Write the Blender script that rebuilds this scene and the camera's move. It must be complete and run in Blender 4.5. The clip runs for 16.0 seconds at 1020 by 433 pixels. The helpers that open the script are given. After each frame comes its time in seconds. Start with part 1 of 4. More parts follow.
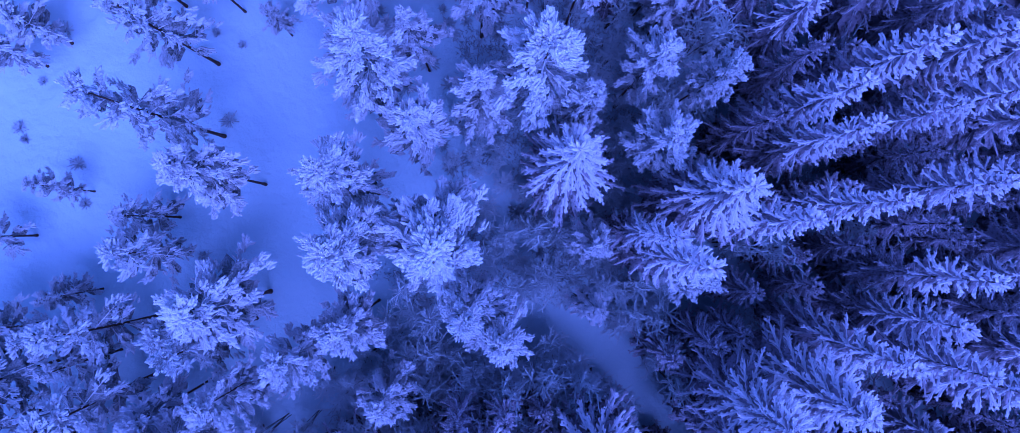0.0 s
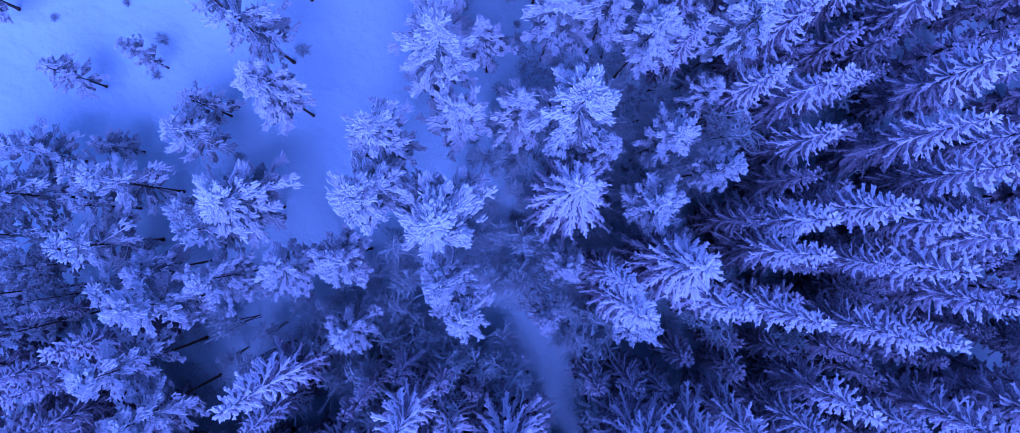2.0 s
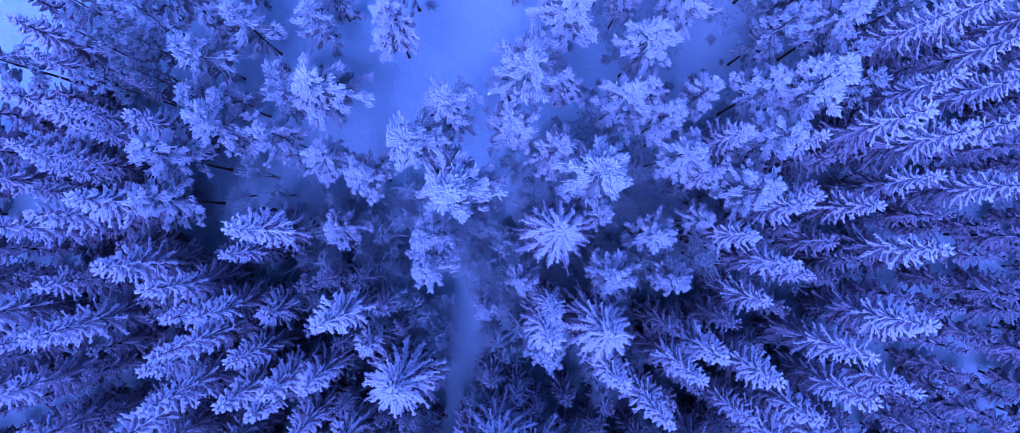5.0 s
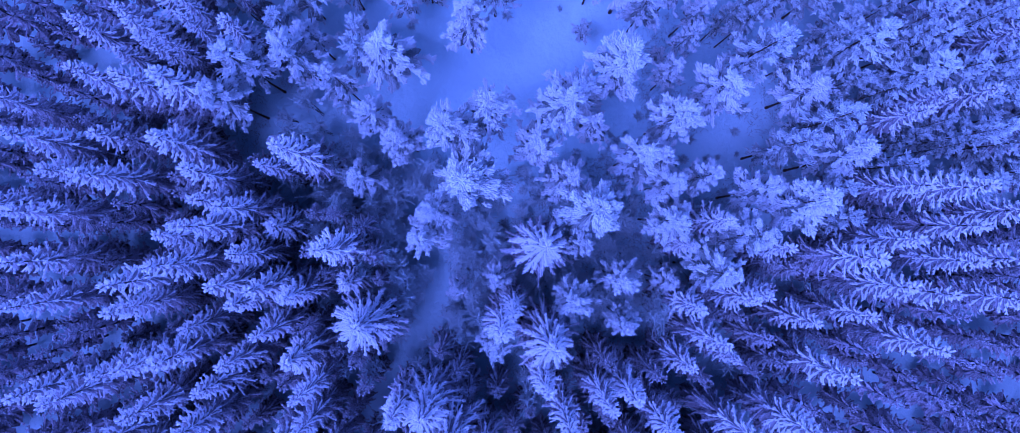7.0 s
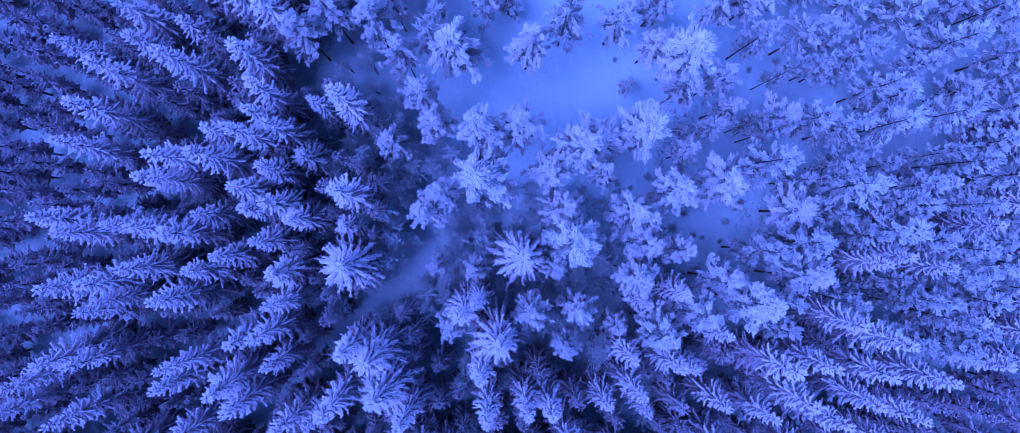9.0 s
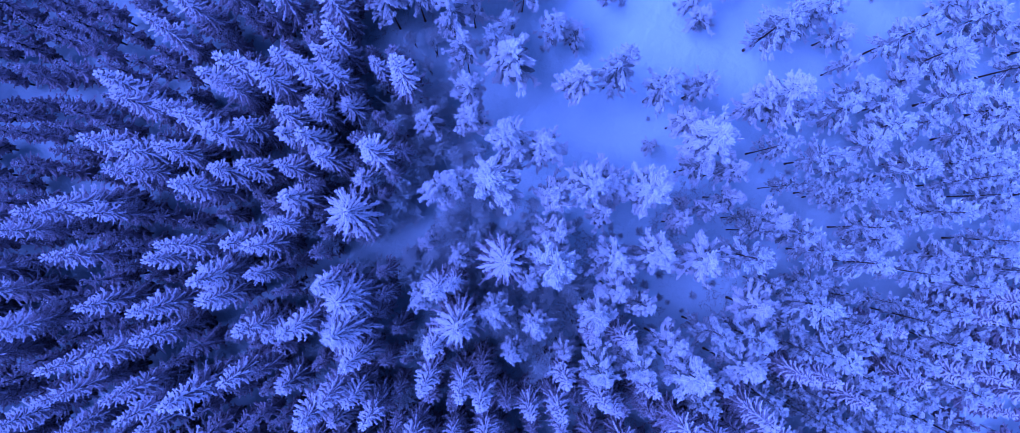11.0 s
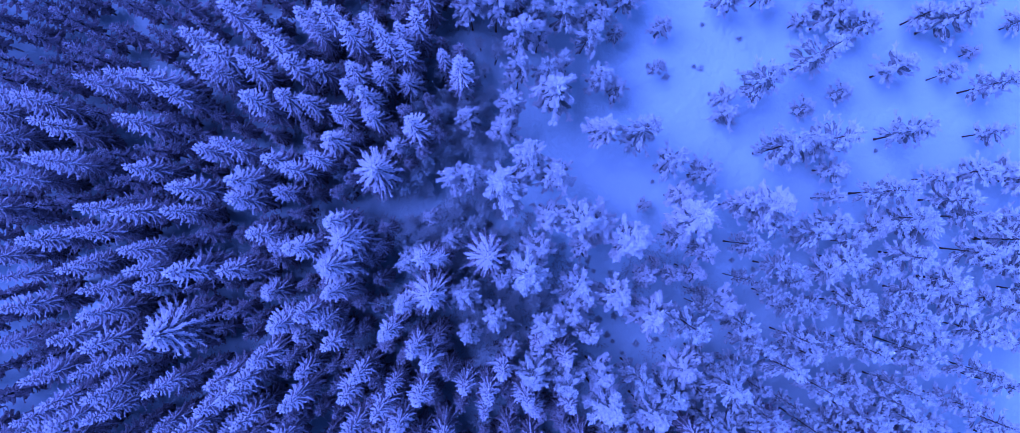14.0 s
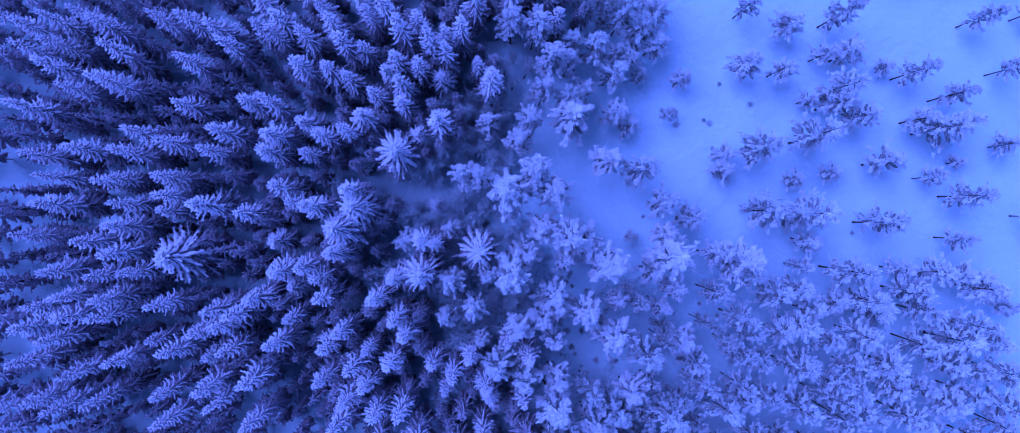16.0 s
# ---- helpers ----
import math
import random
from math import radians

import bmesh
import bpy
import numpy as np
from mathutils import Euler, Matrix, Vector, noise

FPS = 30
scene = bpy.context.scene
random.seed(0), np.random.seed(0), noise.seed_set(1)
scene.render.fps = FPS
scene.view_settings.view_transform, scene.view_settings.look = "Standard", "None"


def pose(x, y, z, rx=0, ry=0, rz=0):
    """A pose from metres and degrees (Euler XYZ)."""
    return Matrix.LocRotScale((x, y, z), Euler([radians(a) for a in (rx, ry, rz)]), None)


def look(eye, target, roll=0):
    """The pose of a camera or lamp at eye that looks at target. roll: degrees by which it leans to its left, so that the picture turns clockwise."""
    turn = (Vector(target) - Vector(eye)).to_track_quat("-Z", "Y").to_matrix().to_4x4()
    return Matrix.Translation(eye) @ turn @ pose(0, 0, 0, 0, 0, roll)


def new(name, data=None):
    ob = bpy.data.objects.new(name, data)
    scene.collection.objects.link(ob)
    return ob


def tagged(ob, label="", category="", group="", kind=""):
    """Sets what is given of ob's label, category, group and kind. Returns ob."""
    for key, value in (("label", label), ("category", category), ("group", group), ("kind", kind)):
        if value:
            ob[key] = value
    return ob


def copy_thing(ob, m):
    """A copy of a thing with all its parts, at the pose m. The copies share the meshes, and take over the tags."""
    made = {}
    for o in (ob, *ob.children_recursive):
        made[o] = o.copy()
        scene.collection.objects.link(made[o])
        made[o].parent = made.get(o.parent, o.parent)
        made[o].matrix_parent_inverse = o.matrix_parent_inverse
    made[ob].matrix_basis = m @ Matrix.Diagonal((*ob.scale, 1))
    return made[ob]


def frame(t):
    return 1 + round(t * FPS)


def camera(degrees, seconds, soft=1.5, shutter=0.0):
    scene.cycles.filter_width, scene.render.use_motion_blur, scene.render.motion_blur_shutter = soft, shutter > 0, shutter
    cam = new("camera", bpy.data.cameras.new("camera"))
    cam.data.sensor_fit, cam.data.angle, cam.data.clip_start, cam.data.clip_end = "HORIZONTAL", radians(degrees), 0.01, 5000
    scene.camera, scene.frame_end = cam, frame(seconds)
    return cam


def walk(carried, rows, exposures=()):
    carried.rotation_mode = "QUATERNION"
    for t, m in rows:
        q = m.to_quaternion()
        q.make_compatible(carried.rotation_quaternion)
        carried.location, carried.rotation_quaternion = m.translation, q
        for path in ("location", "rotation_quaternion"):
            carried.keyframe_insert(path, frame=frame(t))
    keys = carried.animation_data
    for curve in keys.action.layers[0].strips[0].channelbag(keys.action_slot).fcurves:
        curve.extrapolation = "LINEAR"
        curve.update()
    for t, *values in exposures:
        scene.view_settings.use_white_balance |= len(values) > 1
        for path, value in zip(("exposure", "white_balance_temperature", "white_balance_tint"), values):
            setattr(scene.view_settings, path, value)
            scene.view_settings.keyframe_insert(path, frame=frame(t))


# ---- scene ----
cam = camera(70.0, 16.0, soft=0.65)
# a drone that climbs straight up while it turns: seconds, x, y, z, turn
PATH = [
    (0, -0.000, -0.000, 51.616, 1.82),
    (0.5, 0.037, -0.036, 53.002, 6.75),
    (1, 0.102, -0.055, 54.394, 11.87),
    (1.5, 0.165, -0.046, 55.974, 17.30),
    (2, 0.242, -0.001, 57.536, 22.42),
    (2.5, 0.349, 0.000, 59.101, 27.72),
    (3, 0.440, -0.003, 60.636, 33.03),
    (3.5, 0.511, 0.041, 62.264, 39.21),
    (4, 0.534, 0.106, 63.843, 44.48),
    (6.5, 0.854, 0.182, 72.162, 69.90),
    (7, 0.829, 0.313, 73.810, 74.85),
    (7.5, 0.794, 0.403, 75.503, 79.21),
    (8, 0.739, 0.546, 77.153, 84.22),
    (8.5, 0.748, 0.645, 78.955, 89.66),
    (9, 0.701, 0.725, 80.636, 95.49),
    (11.5, 0.452, 0.836, 88.469, 119.24),
    (12, 0.521, 0.772, 90.161, 122.38),
    (12.5, 0.471, 0.814, 92.032, 126.11),
    (13, 0.427, 0.818, 93.831, 129.90),
    (13.5, 0.488, 0.781, 95.615, 133.06),
    (14, 0.372, 0.729, 97.350, 135.77),
    (14.5, 0.289, 0.699, 99.165, 139.23),
    (15, 0.272, 0.681, 100.976, 142.48),
    (15.5, 0.272, 0.666, 102.876, 145.44),
    (16, 0.227, 0.636, 104.733, 148.12),
]
walk(cam, [(t, pose(x, y, z, 0.95 - 0.063 * t, -0.94 - 0.039 * t, turn)) for t, x, y, z, turn in PATH], exposures=[(t, 0.95 + d, 3430, 52.5) for t, d in ((0.0, -0.1), (4.0, 0.03), (8.0, 0.03), (12.0, 0.0), (16.0, -0.26))])

# ---- light: a blue dusk under a clear, sunless sky ----
world = bpy.data.worlds.new("dusk_sky")
scene.world = world
world.use_nodes = True
wn, wl = world.node_tree.nodes, world.node_tree.links
sky = wn.new("ShaderNodeTexSky")
sky.sky_type, sky.sun_disc = "NISHITA", False
sky.sun_elevation, sky.sun_rotation = radians(4.0), radians(250.0)
sky.air_density, sky.dust_density, sky.ozone_density = 1.0, 0.6, 2.5
grey = wn.new("ShaderNodeHueSaturation")
grey.inputs["Saturation"].default_value = 0.35
wl.new(sky.outputs["Color"], grey.inputs["Color"])
wl.new(grey.outputs["Color"], wn["Background"].inputs["Color"])
wn["Background"].inputs["Strength"].default_value = 0.115
sun_data = bpy.data.lights.new("sun", "SUN")
sun_data.energy, sun_data.angle, sun_data.color = 0.8, radians(40), (1.0, 0.88, 0.88)
sun = new("sun", sun_data)
sun.matrix_world = look((0, 0, 100), (-30, 55, 0))


# ---- materials ----
def node_material(name, roughness):
    m = bpy.data.materials.new(name)
    m.use_nodes = True
    n, l = m.node_tree.nodes, m.node_tree.links
    b = n["Principled BSDF"]
    b.inputs["Roughness"].default_value = roughness
    b.inputs["Specular IOR Level"].default_value = 0.25
    return m, n, l, b


def noise_node(n, l, scale, detail=3.0, coords="Object"):
    c = n.new("ShaderNodeTexCoord")
    t = n.new("ShaderNodeTexNoise")
    t.inputs["Scale"].default_value, t.inputs["Detail"].default_value = scale, detail
    l.new(c.outputs[coords], t.inputs["Vector"])
    return t.outputs["Fac"]


def ramp_node(n, l, source, stops):
    r = n.new("ShaderNodeValToRGB")
    while len(r.color_ramp.elements) < len(stops):
        r.color_ramp.elements.new(0.5)
    for e, (p, c) in zip(r.color_ramp.elements, stops):
        e.position, e.color = p, (*c, 1)
    l.new(source, r.inputs["Fac"])
    return r.outputs["Color"]


def math_node(n, l, op, a, b):
    m = n.new("ShaderNodeMath")
    m.operation = op
    for i, v in enumerate((a, b)):
        if isinstance(v, (int, float)):
            m.inputs[i].default_value = v
        else:
            l.new(v, m.inputs[i])
    return m.outputs[0]


def bump_node(n, l, height, strength, distance, b):
    k = n.new("ShaderNodeBump")
    k.inputs["Strength"].default_value, k.inputs["Distance"].default_value = strength, distance
    l.new(height, k.inputs["Height"])
    l.new(k.outputs["Normal"], b.inputs["Normal"])


def frosted(name, under, frost, bias, grain, spread=0.35):
    """Needles or bark with hoarfrost and snow that lies on what faces up; frost patches at two scales."""
    m, n, l, b = node_material(name, 0.85)
    g = n.new("ShaderNodeNewGeometry")
    s = n.new("ShaderNodeSeparateXYZ")
    l.new(g.outputs["True Normal"], s.inputs[0])
    fine = noise_node(n, l, grain, 2.0)
    wide = noise_node(n, l, 0.9, 2.0)
    v = math_node(n, l, "ADD", s.outputs["Z"], math_node(n, l, "MULTIPLY", math_node(n, l, "SUBTRACT", fine, 0.5), 1.6))
    v = math_node(n, l, "ADD", v, math_node(n, l, "MULTIPLY", math_node(n, l, "SUBTRACT", wide, 0.5), 1.2))
    v = math_node(n, l, "ADD", v, bias)
    r = n.new("ShaderNodeObjectInfo")
    v = math_node(n, l, "ADD", v, math_node(n, l, "MULTIPLY", math_node(n, l, "SUBTRACT", r.outputs["Random"], 0.5), 0.16))
    colour = ramp_node(n, l, v, [(0.0, under), (spread, tuple(0.5 * (x + y) for x, y in zip(under, frost))), (min(0.98, 2 * spread), frost)])
    l.new(colour, b.inputs["Base Color"])
    bump_node(n, l, fine, 0.7, 0.08, b)
    return m


FROST = (0.935, 0.885, 0.92)
SPRUCE = frosted("frosted_spruce_needles", (0.034, 0.028, 0.024), (0.95, 0.865, 0.93), 0.22, 16.0, 0.22)
PINE = frosted("frosted_pine_needles", (0.03, 0.042, 0.028), FROST, 0.24, 14.0, 0.26)
THIN_PINE = frosted("thinly_frosted_pine_needles", (0.045, 0.045, 0.034), (0.86, 0.84, 0.87), 0.38, 12.0, 0.42)
# Darker copy of SPRUCE: shade of gaps and low boughs as colour.
SHADE_SPRUCE = frosted("shade_toned_spruce_needles", (0.03, 0.026, 0.022), (0.70, 0.62, 0.69), -0.12, 16.0, 0.3)
# Inner needles, coloured extra dark to carry the shade between boughs.
NEEDLES = frosted("gap_shade_spruce_needles", (0.026, 0.022, 0.02), (0.43, 0.36, 0.42), -0.36, 6.0)
# Inner pine needles, kept dark in colour as shade inside the crown.
UNDER = frosted("shade_toned_inner_needles", (0.03, 0.04, 0.028), (0.5, 0.48, 0.5), -0.4, 10.0, 0.4)
TWIG = frosted("frosted_birch_twigs", (0.07, 0.06, 0.055), (0.78, 0.79, 0.81), 1.0, 14.0)
SCRUB = frosted("lightly_frosted_scrub", (0.05, 0.042, 0.036), (0.62, 0.61, 0.65), 0.3, 14.0)
BUSH = frosted("half_buried_heather", (0.05, 0.045, 0.035), (0.66, 0.67, 0.70), 0.75, 10.0)


def bark(name, dark, light):
    m, n, l, b = node_material(name, 0.9)
    f = noise_node(n, l, 5.0, 5.0)
    l.new(ramp_node(n, l, f, [(0.3, dark), (0.7, light)]), b.inputs["Base Color"])
    bump_node(n, l, f, 0.6, 0.03, b)
    return m


LIMB = frosted("frosted_pine_limbs", (0.05, 0.034, 0.026), FROST, 0.20, 12.0)
BARK = bark("grey_spruce_bark", (0.035, 0.028, 0.024), (0.10, 0.085, 0.075))
PINE_BARK = bark("brown_pine_bark", (0.045, 0.028, 0.02), (0.13, 0.085, 0.06))


def snow_material():
    m, n, l, b = node_material("fresh_snow", 0.7)
    wide, mid, fine = noise_node(n, l, 0.06, 4.0), noise_node(n, l, 0.7, 5.0), noise_node(n, l, 9.0, 3.0)
    l.new(ramp_node(n, l, wide, [(0.3, (0.73, 0.81, 0.86)), (0.7, (0.79, 0.86, 0.90))]), b.inputs["Base Color"])
    h = math_node(n, l, "ADD", math_node(n, l, "MULTIPLY", mid, 1.0), math_node(n, l, "MULTIPLY", fine, 0.06))
    bump_node(n, l, h, 0.5, 0.7, b)
    b.inputs["Subsurface Weight"].default_value = 0.0
    return m


SNOW = snow_material()


# ---- mesh helpers ----
def mesh_object(name, verts, faces, material, parent=None, label=""):
    me = bpy.data.meshes.new(name)
    me.from_pydata(verts if isinstance(verts, list) else verts.tolist(), [], faces if isinstance(faces, list) else faces.tolist())
    me.materials.append(material)
    me.update()
    ob = new(name, me)
    ob.parent = parent
    return tagged(ob, label)


def sprigs(a, b, r, sides=4, sag=0.0, girth=(0.55, 1.0), flat=1.0, bulge=0.78):
    """Tapered, slightly bent sprigs from points a to points b with radii r: two rings and a tip each."""
    a, b, r = np.asarray(a, float), np.asarray(b, float), np.asarray(r, float)
    d = b - a
    d /= np.linalg.norm(d, axis=1)[:, None] + 1e-9
    up = np.where(np.abs(d[:, 2:3]) > 0.9, np.array([[1.0, 0, 0]]), np.array([[0, 0, 1.0]]))
    u = np.cross(d, up)
    u /= np.linalg.norm(u, axis=1)[:, None]
    v = np.cross(u, d)
    ang = np.arange(sides) * 2 * np.pi / sides + np.pi / 2
    ring = np.cos(ang)[None, :, None] * u[:, None] + flat * np.sin(ang)[None, :, None] * v[:, None]
    mid = a + (b - a) * bulge
    mid[:, 2] += sag * np.linalg.norm(b - a, axis=1)
    n = len(a)
    verts = np.concatenate([a[:, None] + ring * (r * girth[0])[:, None, None], mid[:, None] + ring * (r * girth[1])[:, None, None], b[:, None]], 1)
    k = 2 * sides + 1
    base = (np.arange(n) * k)[:, None, None]
    i = np.arange(sides)
    j = (i + 1) % sides
    quads = base + np.stack([i, j, j + sides, i + sides], 1)[None]
    tris = base + np.stack([i + sides, j + sides, np.full(sides, 2 * sides)], 1)[None]
    return verts.reshape(-1, 3), quads.reshape(-1, 4).tolist() + tris.reshape(-1, 3).tolist()


def tube(points, radii, sides=7):
    """A round, closed stem along points."""
    verts, faces = [], []
    for p, r in zip(points, radii):
        for k in range(sides):
            t = 2 * math.pi * k / sides
            verts.append((p[0] + r * math.cos(t), p[1] + r * math.sin(t), p[2]))
    for q in range(len(points) - 1):
        for k in range(sides):
            m = (k + 1) % sides
            faces.append((q * sides + k, q * sides + m, (q + 1) * sides + m, (q + 1) * sides + k))
    faces.append(tuple(range(sides - 1, -1, -1)))
    faces.append(tuple((len(points) - 1) * sides + k for k in range(sides)))
    return verts, faces


def stem(rng, height, foot, top, lean):
    pts, rad = [], []
    for s in (-0.012, 0.01, 0.05, 0.25, 0.5, 0.75, 1.0):
        bend = lean * s * s
        pts.append((bend * 0.7 + rng.normal(0, 0.03) * s, bend * 0.4 + rng.normal(0, 0.03) * s, s * height))
        rad.append((foot * (1.35 if s < 0.02 else 1.0)) * (1 - s) + top * s)
    return pts, rad


# ---- trees, each built to its own height; copies are scaled ----
def spruce_boughs(rng, height, radius, crown_from, spacing, per_whorl, pairs, fuzz=0):
    """The sprigs of a spruce crown: whorls of long, thin, drooping boughs like fingers, the low ones apart, to be
    coloured as in shade.
    """
    a, b, r = [], [], []
    low_a, low_b, low_r = [], [], []
    ia, ib, ir = [], [], []
    z, turn = height * crown_from, 0.0
    lop = rng.uniform(0, 2 * math.pi)
    while z < height - 0.45:
        u = (z - height * crown_from) / (height * (1 - crown_from))
        reach = radius * (1 - u) ** 0.8 * (0.6 + 0.4 * min(1, u * 5)) + 0.24
        n = per_whorl if u < 0.75 else max(5, per_whorl - 2)
        turn += rng.uniform(0.25, 0.55)
        # Lower half of the crown gets a darker colour for its neighbours' shade.
        shade_toned = u < 0.49 + rng.normal(0, 0.04)
        pa, pb, pr = (low_a, low_b, low_r) if shade_toned else (a, b, r)
        for k in range(n):
            if rng.random() < 0.10:
                continue
            t = turn + 2 * math.pi * (k + rng.normal(0, 0.13)) / n
            length = reach * rng.uniform(0.6, 1.22) * (1 + 0.15 * math.cos(t - lop))
            tilt = -0.50 + 1.05 * u ** 2.0 + rng.normal(0, 0.08)
            out = np.array([math.cos(t) * math.cos(tilt), math.sin(t) * math.cos(tilt), math.sin(tilt)])
            side = np.array([-math.sin(t), math.cos(t), 0.0])
            foot = np.array([0, 0, z + rng.normal(0, 0.16)])
            rise = np.array([0, 0, 0.10 * length])
            thick = 0.054 + 0.014 * min(1.6, length / 1.6)
            elbow = foot + out * length * 0.45
            pa.append(foot + out * 0.05), pb.append(elbow + out * length * 0.08), pr.append(thick * 0.6)
            pa.append(elbow), pb.append(foot + out * length + rise), pr.append(thick)
            # Dark frond under each bough, widest low down, in place of gap shade.
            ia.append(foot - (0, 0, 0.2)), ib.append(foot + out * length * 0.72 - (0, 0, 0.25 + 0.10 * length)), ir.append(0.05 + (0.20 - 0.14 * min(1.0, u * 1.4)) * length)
            m = max(2, int(round(pairs * min(1.0, 0.4 + length / 3.0))))
            for q in range(m):
                s = 0.40 + 0.55 * (q + rng.uniform(0.2, 0.8)) / m
                p = foot + out * length * s + rise * max(0.0, s - 0.5) * 2
                for w in (-1, 1):
                    if rng.random() < 0.14:
                        continue
                    way = out * rng.uniform(0.7, 1.0) + side * w * rng.uniform(0.35, 0.62) + np.array([0, 0, rng.uniform(-0.22, 0.08)])
                    l = (0.13 + 0.17 * length * (1.0 - 0.72 * s)) * rng.uniform(0.7, 1.25)
                    pa.append(p), pb.append(p + way * l), pr.append(thick * rng.uniform(0.62, 0.92))
        z += spacing * rng.uniform(0.75, 1.25) * (1.25 - 0.75 * u)
    if fuzz:
        for p, q, w in list(zip(a, b, r)):
            rod = np.asarray(q) - np.asarray(p)
            span = float(np.linalg.norm(rod))
            rod = rod / (span + 1e-9)
            across = np.array([-rod[1], rod[0], 0.0])
            for e in range(int(span * fuzz + rng.random())):
                at = np.asarray(p) + rod * span * rng.uniform(0.2, 1.0)
                way = rod * rng.uniform(0.4, 1.0) + across * rng.choice((-1, 1)) * rng.uniform(0.2, 0.8) + np.array([0, 0, rng.uniform(-0.2, 0.5)])
                a.append(at), b.append(at + way * rng.uniform(0.09, 0.17)), r.append(w * rng.uniform(0.5, 0.75))
    for k in range(6):
        t = turn + k * 1.05
        a.append((0, 0, height - 0.7)), b.append((0.42 * math.cos(t), 0.42 * math.sin(t), height - 0.32)), r.append(0.08)
    a.append((0, 0, height - 0.7)), b.append((0, 0, height)), r.append(0.085)
    return (a, b, r), (ia, ib, ir), (low_a, low_b, low_r)


def spruce(seed, height, radius, crown_from, spacing, per_whorl, pairs, sides, frost=SPRUCE, fuzz=0):
    """A spruce: one stem and a crown of drooping boughs, thick with frost."""
    rng = np.random.default_rng(seed)
    root = new("spruce")
    root["tall"], root["wide"] = height, radius
    verts, faces = tube(*stem(rng, height * 0.985, 0.19, 0.025, 0.0))
    mesh_object("trunk", verts, faces, BARK, root, "grey spruce trunk")
    (a, b, r), inner, (la, lb, lr) = spruce_boughs(rng, height, radius, crown_from, spacing, per_whorl, pairs, fuzz)
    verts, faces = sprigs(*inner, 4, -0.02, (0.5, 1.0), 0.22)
    mesh_object("inner_crown", verts, faces, NEEDLES, root, "dark green needles beneath the frost, darkened for shade in the gaps")
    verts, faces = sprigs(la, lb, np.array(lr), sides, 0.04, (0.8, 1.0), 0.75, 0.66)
    mesh_object("lower_crown", verts, faces, SHADE_SPRUCE, root, "low spruce boughs, needles coloured darker to stand for shade")
    verts, faces = sprigs(a, b, np.array(r) * (1.0 if sides > 3 else 1.15), sides, 0.04, (0.8, 1.0), 0.75, 0.66)
    mesh_object("crown", verts, faces, frost, root, "drooping spruce boughs thick with frost")
    return root


